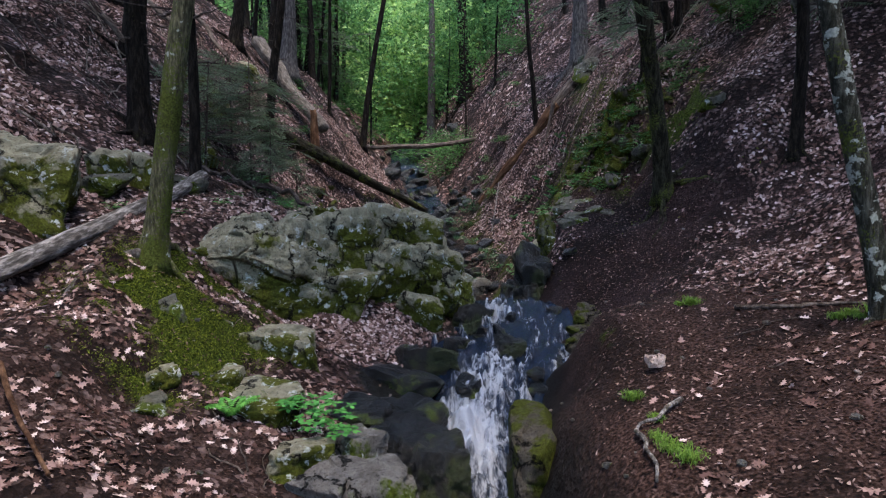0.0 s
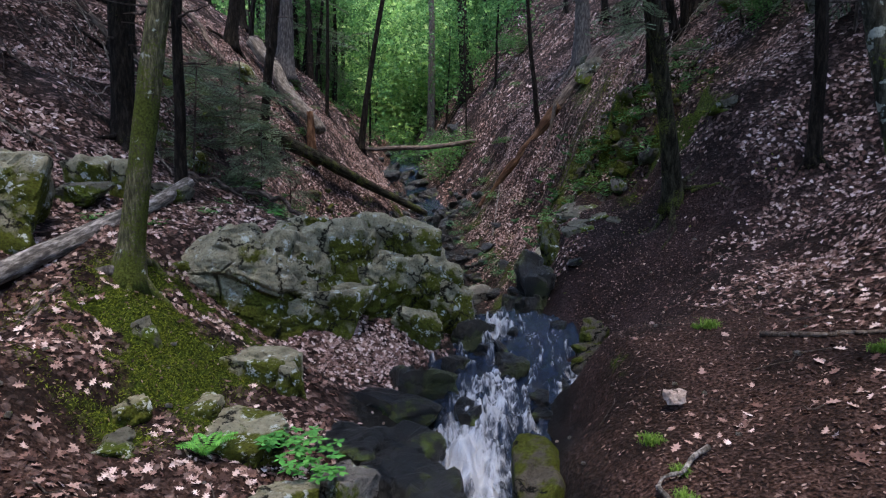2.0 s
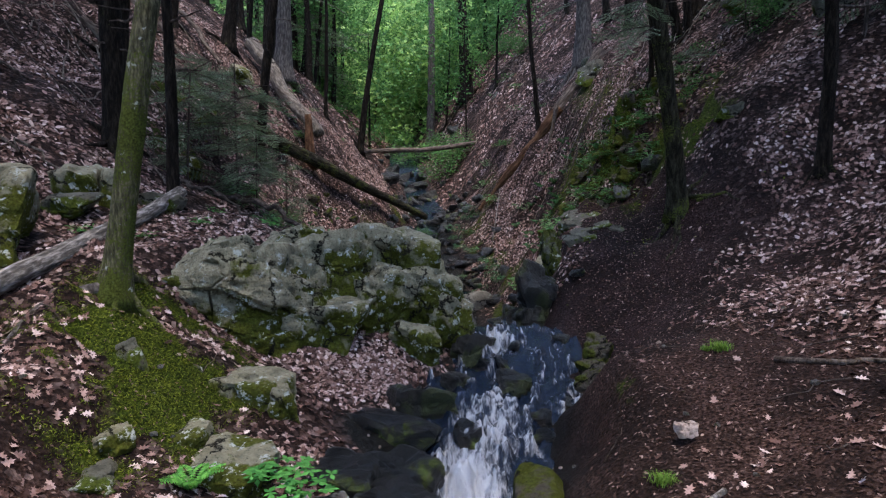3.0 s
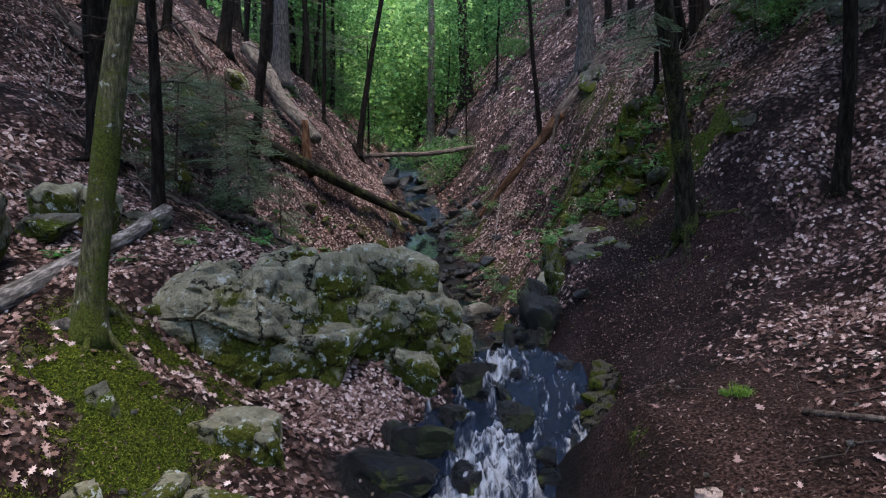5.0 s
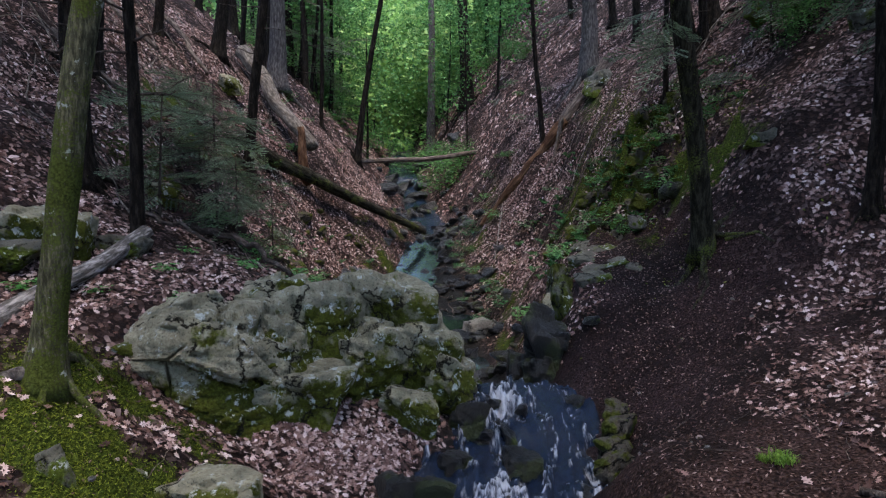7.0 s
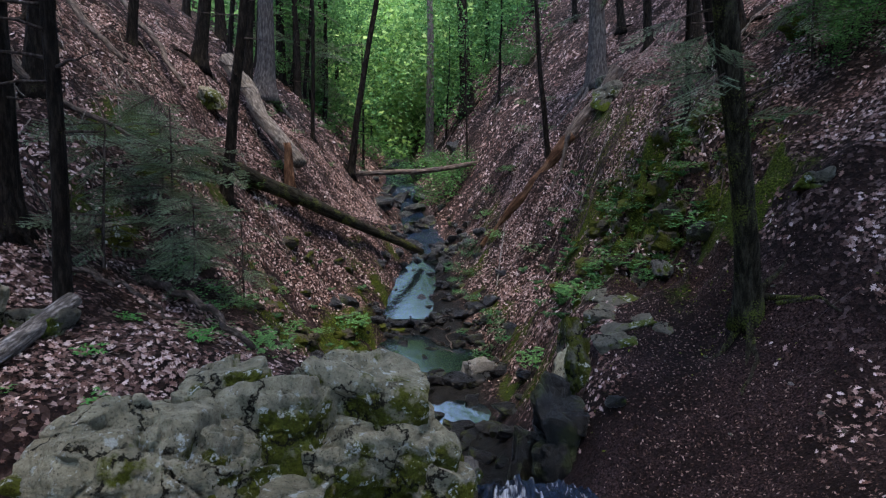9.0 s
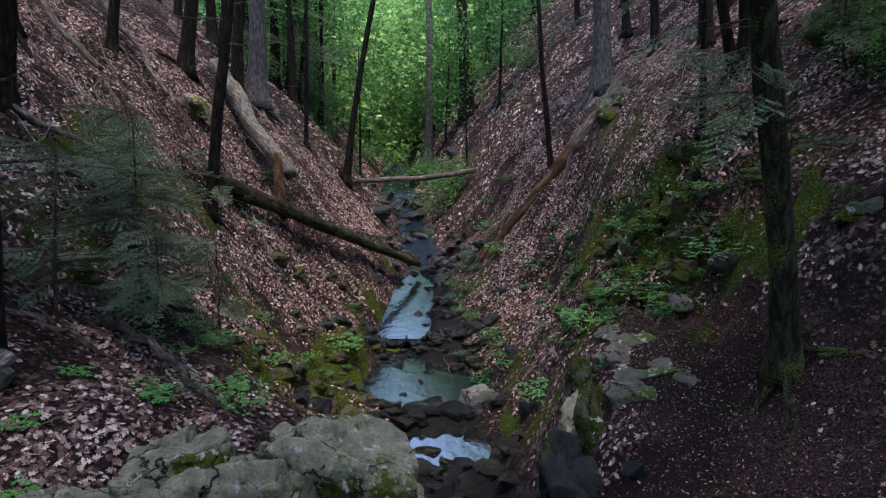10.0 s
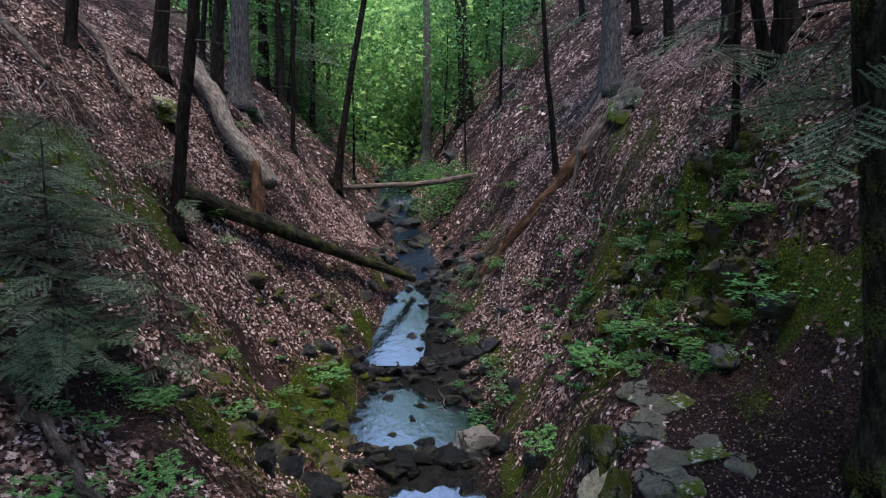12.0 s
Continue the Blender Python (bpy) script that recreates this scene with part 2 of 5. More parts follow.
NEEDLES = leaf_material("hemlock_needles", ((0.0, (0.07, 0.11, 0.06)), (0.6, (0.14, 0.2, 0.12)), (1.0, (0.26, 0.35, 0.21))), 0.4)
# Far and near leaf greens: sunshine and shade are put into the colours.
CANOPY = leaf_material("leaves_coloured_sunlit", ((0.0, (0.05, 0.14, 0.045)), (0.5, (0.18, 0.36, 0.12)), (1.0, (0.4, 0.6, 0.22))), 0.5)
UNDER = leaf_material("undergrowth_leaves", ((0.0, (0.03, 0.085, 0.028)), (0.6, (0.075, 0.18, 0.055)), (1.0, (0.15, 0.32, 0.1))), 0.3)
# Leaves of the added crowns above the view that block light.
HIGH = leaf_material("unseen_canopy_leaves", ((0.0, (0.02, 0.045, 0.02)), (1.0, (0.06, 0.1, 0.04))), 0.1)
MOSS = leaf_material("moss_tufts", ((0.0, (0.008, 0.012, 0.002)), (0.5, (0.05, 0.066, 0.008)), (1.0, (0.14, 0.165, 0.022))), 0.15, 0.9)

# ---- the lie of the land ----
SECTIONS = []


def section(y, *knots):
    """One cut across the ravine: heights of the ground at places x, west to east."""
    SECTIONS.append((y, np.array(knots, dtype=float)))


section(-60, (-60, 20), (-9, 1.5), (-2, -3.2), (3, -3.2), (9, 0.5), (60, 22))
section(-12, (-40, 20), (-9, 3.0), (-3, 0.0), (-0.5, -1.5), (1.3, -1.5), (2.2, -0.2), (6, 1.4), (9, 3.6), (40, 22))
section(0, (-40, 21), (-14, 6.8), (-9, 3.8), (-5, 1.3), (-2, 0.4), (-0.6, 0.0), (0.0, -0.5), (0.8, -0.6), (1.3, 0.4), (1.7, 1.0), (4, 1.5), (6, 2.2), (9, 4.4), (14, 8.3), (40, 25))
section(3, (-40, 21), (-14, 7.0), (-9, 4.0), (-6, 2.2), (-4, 1.2), (-2, 0.5), (-0.5, 0.1), (0.0, -0.3), (0.75, -0.45), (0.98, 0.5), (1.4, 1.0), (2.4, 1.3), (4, 1.7), (6, 2.4), (9, 4.5), (14, 8.5), (40, 25))
section(6, (-40, 22), (-14, 7.5), (-9, 4.5), (-6, 2.5), (-4.9, 1.72), (-4.2, 1.6), (-3.6, 1.52), (-3, 0.97), (-1.5, 0.42), (-0.6, 0.1), (-0.1, -0.25), (0.8, -0.35), (1.0, 0.62), (1.3, 0.86), (1.75, 1.25), (2.8, 1.5), (3.8, 1.9), (6, 2.6), (9, 4.6), (14, 8.5), (40, 25))
section(8, (-40, 22), (-14, 8), (-9, 4.7), (-6, 2.75), (-4.8, 2.18), (-3.8, 1.95), (-2.6, 1.2), (-1.2, 0.55), (-0.4, 0.2), (0, -0.05), (1.3, 0.0), (1.6, 0.4), (1.92, 1.4), (2.8, 1.6), (3.95, 1.85), (5.5, 2.5), (7, 3.6), (9, 5), (14, 8.8), (40, 26))
section(9.5, (-40, 22), (-14, 8.3), (-9, 5.0), (-6, 3.05), (-4.8, 2.7), (-3.8, 2.3), (-2.9, 1.3), (-1.6, 0.9), (-0.6, 0.62), (-0.1, 0.25), (2.0, 0.28), (2.35, 0.75), (3, 1.15), (3.8, 1.75), (5.5, 2.35), (7, 3.6), (9, 5.2), (14, 9), (40, 26))
section(11, (-40, 22), (-14, 8.8), (-9, 5.4), (-6, 3.3), (-4.7, 2.95), (-3.5, 2.6), (-2, 1.9), (-0.8, 1.3), (-0.1, 0.95), (0.4, 0.7), (1.7, 0.62), (2.3, 0.72), (2.9, 0.95), (3.6, 1.45), (4.4, 1.95), (5.4, 2.5), (6.3, 3.15), (8, 4.7), (14, 9.2), (40, 27))
section(13, (-40, 23), (-14, 9.4), (-9, 5.9), (-6, 3.9), (-4.5, 3.0), (-3, 2.55), (-1.5, 2.1), (-0.6, 1.5), (0.2, 0.4), (1, 0.1), (1.6, 0.25), (2.15, 1.2), (2.5, 2.0), (3.2, 2.25), (4.5, 2.6), (5, 3.4), (6, 4.6), (8, 6.3), (14, 10.5), (40, 28))
section(15.5, (-40, 24), (-14, 10), (-9, 6.2), (-7, 4.8), (-5, 3.2), (-3.5, 2.4), (-2, 1.4), (-0.8, 0.4), (0, -0.3), (1.2, -0.3), (1.8, 0.4), (2.4, 1.6), (2.7, 2.5), (3.4, 2.9), (4.8, 3.3), (5.2, 4.3), (6.2, 5.5), (8, 7.3), (14, 12), (40, 29))
section(19, (-40, 26), (-14, 11.6), (-9, 7.7), (-7, 6), (-5.5, 4), (-4, 1.9), (-2.8, 0.5), (-1.5, -0.4), (-0.6, -1.0), (1.3, -1.0), (2.2, 0.0), (3, 1.5), (3.6, 2.2), (4.8, 3.9), (5.5, 5.4), (7, 7.2), (9, 9), (14, 13.5), (40, 31))
section(20.9, (-40, 27), (-14, 11.9), (-9, 7.85), (-7.2, 6.1), (-5.6, 3.6), (-4.2, 1.6), (-3, 0.35), (-1.9, -0.3), (-1.2, -0.45), (1.3, -0.42), (2.1, 0.1), (2.8, 1.2), (3.7, 2.3), (4.8, 3.95), (5.8, 5.9), (7.5, 8), (14, 13.8), (40, 31.5))
section(22.5, (-40, 28), (-14, 12.2), (-9, 8.0), (-7.5, 6.3), (-5.7, 3.3), (-4.5, 1.4), (-3.3, 0.2), (-2.2, -0.4), (-1.6, -0.85), (1.4, -0.85), (2.1, 0.2), (2.6, 0.9), (3.8, 2.4), (4.8, 4), (6, 6.2), (8, 8.8), (14, 14), (40, 32))
section(26, (-40, 30), (-14, 13), (-9.4, 9), (-7, 6.1), (-5.3, 4), (-4.5, 2.8), (-3.2, 1.3), (-2.3, 0.75), (-1.9, 0.1), (-0.5, 0.1), (-0.1, 0.55), (1.2, 0.75), (2, 1.1), (2.9, 1.9), (3.6, 2.4), (4.6, 4.0), (5.6, 6.6), (7, 8.6), (9, 10.3), (14, 15), (40, 33))
section(30, (-40, 31), (-14, 13.5), (-9.4, 9.9), (-6, 6.6), (-4.6, 4.6), (-3, 2.9), (-2.1, 1.6), (-1.7, 1.05), (-0.4, 1.05), (0.0, 1.5), (0.6, 1.65), (1.4, 2.2), (2.9, 4.2), (4, 6.4), (6.5, 9), (9, 11), (14, 15.5), (40, 34))
section(32.5, (-40, 31), (-14, 13.8), (-9.4, 10.1), (-6, 6.9), (-4.4, 5.0), (-2.8, 3.4), (-1.8, 2.4), (-1.2, 1.8), (0.3, 1.8), (1.2, 2.6), (2.6, 4.4), (4, 6.8), (6.5, 9.4), (9, 11.3), (14, 15.8), (40, 34))
section(38, (-40, 32), (-14, 14.5), (-9, 10.6), (-6, 7.8), (-4, 5), (-2.6, 3.2), (-1.9, 2.75), (-0.6, 2.7), (0.4, 3.5), (2, 5.5), (4, 8.8), (7, 12.3), (14, 18), (40, 38))
section(50, (-40, 33), (-16, 16), (-10, 12), (-7, 8.5), (-5.2, 6.2), (-4.0, 5.2), (-2.4, 5.1), (-1, 6.2), (1, 9.2), (3, 11.2), (4, 12.4), (8, 16.8), (16, 23), (40, 42))
section(65, (-40, 35), (-18, 18), (-12, 14.5), (-8, 11), (-6, 9.5), (-4.6, 8.6), (-3.2, 8.6), (-1.5, 10.8), (1, 14.3), (5, 19.5), (10, 25), (18, 33), (40, 50))
section(90, (-50, 44), (-25, 26), (-16, 20), (-10, 16.5), (-6.5, 14.2), (-3, 16.8), (3, 24), (10, 31), (20, 41), (50, 62))
section(150, (-60, 55), (-9, 27), (10, 37), (60, 70))
section(300, (-90, 90), (-9, 60), (10, 68), (90, 110))


def height(x, y):
    """The ground's smooth height at arrays of places."""
    x, y = np.broadcast_arrays(np.asarray(x, dtype=float), np.asarray(y, dtype=float))
    ys = np.array([s[0] for s in SECTIONS])
    at = np.array([sum(np.interp(x + d, k[:, 0], k[:, 1]) for d in (-0.18, 0.0, 0.18)) / 3 for _, k in SECTIONS])
    i = np.clip(np.searchsorted(ys, y) - 1, 0, len(ys) - 2)
    take = lambda j: np.take_along_axis(at, np.clip(j, 0, len(ys) - 1)[None], 0)[0]
    gap = ys[i + 1] - ys[i]
    u = np.clip((y - ys[i]) / gap, 0, 1)
    z0, z1 = take(i), take(i + 1)
    m0 = (z1 - take(i - 1)) / np.maximum(ys[i + 1] - ys[np.clip(i - 1, 0, None)], 1e-6)
    m1 = (take(i + 2) - z0) / np.maximum(ys[np.clip(i + 2, None, len(ys) - 1)] - ys[i], 1e-6)
    return z0 * (2 * u**3 - 3 * u**2 + 1) + z1 * (3 * u**2 - 2 * u**3) + gap * (m0 * (u**3 - 2 * u**2 + u) + m1 * (u**3 - u**2))


# ---- tools for shapes ----
LATTICE = RNG.random((64, 64, 64))


def grain(x, y, z=0.0):
    """Smooth value noise, 0 to 1, at arrays of places."""
    x, y, z = np.broadcast_arrays(np.asarray(x, float), np.asarray(y, float), np.asarray(z, float))
    i, j, k = np.floor(x).astype(int), np.floor(y).astype(int), np.floor(z).astype(int)
    u, v, s = x - i, y - j, z - k
    u, v, s = (q * q * (3 - 2 * q) for q in (u, v, s))
    total = 0.0
    for a in (0, 1):
        for b in (0, 1):
            for c in (0, 1):
                total = total + LATTICE[(i + a) % 64, (j + b) % 64, (k + c) % 64] * (u if a else 1 - u) * (v if b else 1 - v) * (s if c else 1 - s)
    return total


def fbm(x, y, z=0.0, octaves=4):
    return sum((grain(x * 2**o + 7 * o, y * 2**o + 3 * o, np.asarray(z) * 2**o) - 0.5) * 0.5**o for o in range(octaves))


def mesh_from(name, verts, faces, mat, smooth=True):
    me = bpy.data.meshes.new(name)
    me.from_pydata([tuple(v) for v in np.asarray(verts).tolist()], [], [tuple(q) for q in faces])
    me.materials.append(mat)
    if smooth:
        me.polygons.foreach_set("use_smooth", [True] * len(me.polygons))
    me.update()
    return me


def thing(name, me, m=None, label="", category="", group="", kind="", parent=None):
    ob = new(name, me)
    if m is not None:
        ob.matrix_basis = m
    if parent is not None:
        ob.parent = parent
    return tagged(ob, label, category, group, kind)


def smoothstep(lo, hi, v):
    q = np.clip((v - lo) / (hi - lo), 0, 1)
    return q * q * (3 - 2 * q)


def tube(points, radii, sides=10, rough=0.0, seed=0, caps=True):
    """Vertices and faces of a tapering, knotty tube along points."""
    p, r = np.asarray(points, float), np.asarray(radii, float)
    t = np.gradient(p, axis=0)
    t /= np.linalg.norm(t, axis=1)[:, None] + 1e-9
    ref = np.array([1.0, 0.0, 0.0]) if abs(t[0, 0]) < 0.9 else np.array([0.0, 1.0, 0.0])
    n = np.cross(t, ref)
    n /= np.linalg.norm(n, axis=1)[:, None]
    b = np.cross(t, n)
    a = np.linspace(0, 2 * np.pi, sides, endpoint=False)
    ring = n[:, None] * np.cos(a)[None, :, None] + b[:, None] * np.sin(a)[None, :, None]
    along = np.concatenate([[0], np.cumsum(np.linalg.norm(np.diff(p, axis=0), axis=1))])
    rr = r[:, None] * np.ones(sides)[None]
    if rough:
        rr = rr * (1 + rough * 2 * fbm(np.cos(a)[None] * 2.0 + seed * 3.7, np.sin(a)[None] * 2.0 + seed, along[:, None] * 0.9, 4))
    v = (p[:, None] + ring * rr[..., None]).reshape(-1, 3)
    faces = []
    for i in range(len(p) - 1):
        for j in range(sides):
            k = (j + 1) % sides
            faces.append((i * sides + j, i * sides + k, (i + 1) * sides + k, (i + 1) * sides + j))
    if caps:
        faces.append(tuple(range(sides))[::-1])
        faces.append(tuple((len(p) - 1) * sides + j for j in range(sides)))
    return v, faces


def joined(pieces):
    vs, fs, n = [], [], 0
    for v, f in pieces:
        vs.append(v)
        fs += [tuple(i + n for i in q) for q in f]
        n += len(v)
    return np.concatenate(vs), fs


def curve_points(a, b, n, wobble=0.0, sag=0.0, seed=0):
    u = np.linspace(0, 1, n)
    a, b = np.asarray(a, float), np.asarray(b, float)
    p = a + (b - a) * u[:, None]
    w = np.stack([fbm(u * 3 + seed, k * 5.3 + seed * 1.7 + u * 0, 0.0, 3) for k in range(3)], 1)
    p = p + w * wobble * 2 * (np.sin(np.pi * u) ** 0.5)[:, None]
    p[:, 2] -= sag * 4 * u * (1 - u)
    return p


def rock_mesh(name, size, seed, mat, cuts=7, level=4, rough=0.05, flat_top=0.0, chunks=12):
    """A broken stone: a ball cut by random planes, then worn and roughened."""
    rng = np.random.default_rng(seed)
    bm = bmesh.new()
    bmesh.ops.create_icosphere(bm, subdivisions=level, radius=1.0)
    u = np.array([q.co[:] for q in bm.verts])
    box = np.array([(1, 0, 0), (-1, 0, 0), (0, 1, 0), (0, -1, 0), (0, 0, 1), (0, 0, -1)]) + rng.normal(size=(6, 3)) * 0.2
    planes = np.concatenate([box, rng.normal(size=(cuts, 3))])
    planes /= np.linalg.norm(planes, axis=1)[:, None]
    away = np.concatenate([rng.uniform(0.55, 0.72, 6), rng.uniform(0.7, 1.0, cuts)])
    if flat_top:
        planes, away = np.concatenate([planes, [(0.08, -0.05, 0.99)]]), np.concatenate([away, [flat_top]])
    share = np.maximum(u @ planes.T, 0) / away
    v = u * ((share**40).sum(1) ** (-1 / 40))[:, None]
    v /= np.abs(v).max(0)
    v = v * np.asarray(size) / 2
    s = float(np.mean(size))
    o = seed * 1.37
    d = fbm(v[:, 0] * 2.6 / s + o, v[:, 1] * 2.6 / s + o, v[:, 2] * 3.4 / s, 6)
    seeds = rng.uniform(-0.5, 0.5, (chunks, 3)) * np.asarray(size)
    warp = np.stack([fbm(v[:, 0] * 3 / s + k * 5, v[:, 1] * 3 / s + o, v[:, 2] * 3 / s, 3) for k in range(3)], 1) * 0.35 * s
    far = np.linalg.norm((v + warp)[:, None] - seeds[None], axis=2)
    near = np.sort(far, 1)
    joint = np.exp(-(((near[:, 1] - near[:, 0]) / (0.035 * s)) ** 2))
    mine = np.argmin(far, 1)
    push = rng.uniform(-1.0, 1.0, chunks)[mine] + 9.0 * ((v - seeds[mine]) * rng.normal(size=(chunks, 3))[mine]).sum(1) / s * 0.2
    dirs = v / (np.linalg.norm(v, axis=1)[:, None] + 1e-9)
    v = v + dirs * (d * rough * 2.2 - joint * rough * 0.8 + push * rough * 0.85)[:, None] * s
    for q, co in zip(bm.verts, v):
        q.co = co
    me = bpy.data.meshes.new(name)
    bm.to_mesh(me)
    bm.free()
    me.materials.append(mat)
    return me


def ground_at(x, y):
    return float(height(x, y)) + float(relief(x, y))


# ---- ground ----


def stream_x(y):
    return np.interp(y, (-60, 0, 6, 8, 10, 12, 15, 19, 23, 27, 30, 33, 38, 50, 65, 90, 150), (0.4, 0.4, 0.35, 0.6, 0.95, 1.1, 0.7, 0.3, 0.0, -0.4, -0.5, -0.5, -1.25, -3.2, -3.9, -6.5, 0))


def relief(x, y):
    """Humps and hollows on top of the smooth ground."""
    x, y = np.asarray(x, float), np.asarray(y, float)
    off = np.abs(x - stream_x(y))
    amount = 0.25 + 0.75 * smoothstep(1.0, 4.0, off)
    path = np.exp(-(((x - 3.3) / 1.2) ** 2)) * (y < 15)
    near = smoothstep(60, 20, y)
    crag = np.exp(-(((x - 5.3) / 1.1) ** 2) - ((y - 18.2) / 3.2) ** 2) * (np.abs(fbm(x * 1.1, y * 1.1, 12.0, 5)) * 2.6 + np.abs(fbm(x * 2.6, y * 2.6, 33.0, 3)) * 1.6 - 0.5)
    crag = crag + np.exp(-(((x + 3.6) / 0.9) ** 2) - ((y - 7.8) / 1.0) ** 2) * fbm(x * 2.6, y * 2.6, 21.0, 2) * 0.6
    crag = crag + 0.35 * fbm(x * 1.2, y * 1.2, 27.0, 4) * smoothstep(-4.6, -6.2, x) * smoothstep(13.5, 16, y) * near
    return crag + (fbm(x * 0.5, y * 0.5, 1.5, 3) * 0.5 * (1 - 0.6 * path) + fbm(x * 1.7, y * 1.7, 4.2, 2) * (0.18 + 0.42 * smoothstep(12, 17, y) * smoothstep(6.5, 3.5, off)) * near * (1 - 0.5 * path)) * amount


def spaced(*runs):
    out = [np.arange(a, b, d) for a, b, d in runs]
    return np.concatenate(out + [[runs[-1][1]]])


gx = spaced((-400, -60, 40), (-60, -20, 2.5), (-20, -9, 0.4), (-9, 9, 0.1), (9, 20, 0.4), (20, 60, 2.5), (60, 400, 40))
gy = spaced((-400, -60, 40), (-60, -4, 3.0), (-4, 3, 0.5), (3, 16, 0.09), (16, 34, 0.16), (34, 60, 0.5), (60, 150, 3.0), (150, 900, 50))
GX, GY = np.meshgrid(gx, gy)
GZ = height(GX, GY) + relief(GX, GY)
nx, ny = len(gx), len(gy)
quads = [(j * nx + i, j * nx + i + 1, (j + 1) * nx + i + 1, (j + 1) * nx + i) for j in range(ny - 1) for i in range(nx - 1)]
ground_me = mesh_from("ground", np.stack([GX, GY, GZ], -1).reshape(-1, 3), quads, FLOOR)
steep = np.hypot(np.gradient(GZ, gx, axis=1), np.gradient(GZ, gy, axis=0))
off_stream = np.abs(GX - stream_x(GY))


def patch(x, y, cx, cy, rx, ry):
    return np.exp(-(((x - cx) / rx) ** 2) - ((y - cy) / ry) ** 2)


def bare_share(x, y):
    """How far trodden or washed earth shows through the leaves."""
    track = np.interp(y, (-5, 3, 6, 9, 12, 15, 18), (2.2, 2.4, 2.7, 3.0, 3.8, 4.1, 4.3))
    wide = np.interp(y, (-5, 5, 8, 10, 12.5, 15, 17), (1.7, 1.7, 1.5, 0.9, 1.15, 0.9, 0.1))
    b = np.exp(-(((x - track) / wide) ** 4)) * (y < 17)
    return np.clip(b + 0.3 * patch(x, y, -2.7, 5.6, 2.2, 1.7) + 0.35 * patch(x, y, 5.6, 9.5, 1.5, 2.0), 0, 1)


def moss_share(x, y):
    m = 0.55 * patch(x, y, -2.1, 6.7, 0.7, 0.45) + 0.5 * patch(x, y, -3.05, 6.15, 0.5, 0.35) + 0.5 * patch(x, y, -2.5, 7.75, 0.6, 0.4) + 1.1 * patch(x, y, -3.7, 7.6, 0.95, 1.1) + 1.0 * patch(x, y, -3.2, 8.5, 0.8, 0.6) + 0.5 * patch(x, y, 1.9, 7.0, 0.16, 0.6)
    m = m + (1.0 + 1.8 * fbm(x * 0.9, y * 0.9, 31.0, 3)) * patch(x, y, 5.3, 17.4, 1.5, 3.2) + 0.2 * patch(x, y, -2.6, 25, 0.9, 3.5) + 0.5 * patch(x, y, -3.3, 21.5, 0.9, 2.2) + 0.4 * patch(x, y, -3.2, 15.5, 0.9, 1.5) + 0.4 * patch(x, y, -7.0, 20, 1.5, 4) + 0.5 * patch(x, y, 6.2, 27, 1.2, 4)
    m = m + 0.7 * patch(x, y, -3.3, 6.9, 0.6, 0.5) + 0.6 * patch(x, y, -3.0, 7.3, 0.5, 0.5)
    m = m + 0.6 * patch(x, y, -2.9, 24.0, 0.6, 1.1) + 0.7 * patch(x, y, -3.4, 21.4, 0.9, 1.0) + 0.65 * patch(x, y, -7.4, 19.4, 0.8, 2.2) + 0.6 * patch(x, y, -6.6, 22.5, 0.6, 0.9) + 0.6 * patch(x, y, -6.6, 16.0, 0.7, 0.7) + 0.5 * patch(x, y, -4.6, 20.6, 0.7, 0.9) + 0.6 * patch(x, y, 4.7, 22.5, 0.9, 2.2) + 0.5 * patch(x, y, -3.4, 17.5, 0.7, 1.2)
    m = m + 0.45 * patch(x, y, 2.3, 22.0, 0.5, 6.0) + 0.35 * patch(x, y, 2.2, 31, 0.6, 3) + 0.35 * patch(x, y, -6.5, 36, 2.0, 5)
    off = np.abs(x - stream_x(y))
    m = m + 0.34 * smoothstep(1.0, 1.7, off) * smoothstep(4.2, 2.2, off) * smoothstep(14, 18, y) * smoothstep(45, 30, y) * np.clip(0.7 + 3.0 * fbm(x * 0.8, y * 0.8, 15.0, 3), 0, 1.6)
    m = m * np.clip(1.1 + 2.6 * fbm(x * 1.7, y * 1.7, 52.0, 4), 0.15, 1.3)
    return np.clip(m, 0, 1)


def wet_share(x, y):
    w = np.clip(1.25 - np.abs(x - stream_x(y)) / np.interp(y, (0, 8, 11, 14, 19, 26, 32, 60), (0.7, 1.4, 1.3, 1.1, 1.7, 1.7, 1.2, 1.5)), 0, 1)
    return np.clip(w + 1.1 * patch(x, y, -0.55, 8.2, 0.85, 0.6), 0, 1)


def humus_shade_share(x, y):
    """Dark bare woodland earth in the path's dip; tree shade painted east of it."""
    return np.clip(1.3 * patch(x, y, 3.6, 11.8, 1.5, 3.4) + 1.2 * patch(x, y, 2.4, 11.3, 0.8, 1.8) + 0.55 * patch(x, y, 6.2, 10.8, 1.6, 2.4) + smoothstep(0.0, 0.12, fbm(x * 0.9, y * 0.9, 41.0, 4)) * smoothstep(-1.6, -2.4, x) * smoothstep(-7.5, -5.5, x) * smoothstep(12.5, 14.5, y) * smoothstep(30, 25, y), 0, 0.95)


for key, values in (("bare", bare_share(GX, GY)), ("moss", moss_share(GX, GY)), ("wet", wet_share(GX, GY)), ("humus_shade", humus_shade_share(GX, GY))):
    at = ground_me.attributes.new(key, "FLOAT", "POINT")
    at.data.foreach_set("value", np.ascontiguousarray(values.reshape(-1), dtype=np.float32))
thing("ground", ground_me, label="ravine floor of brown soil, dead leaves and moss", category="ground", kind="structure")

# ---- water ----


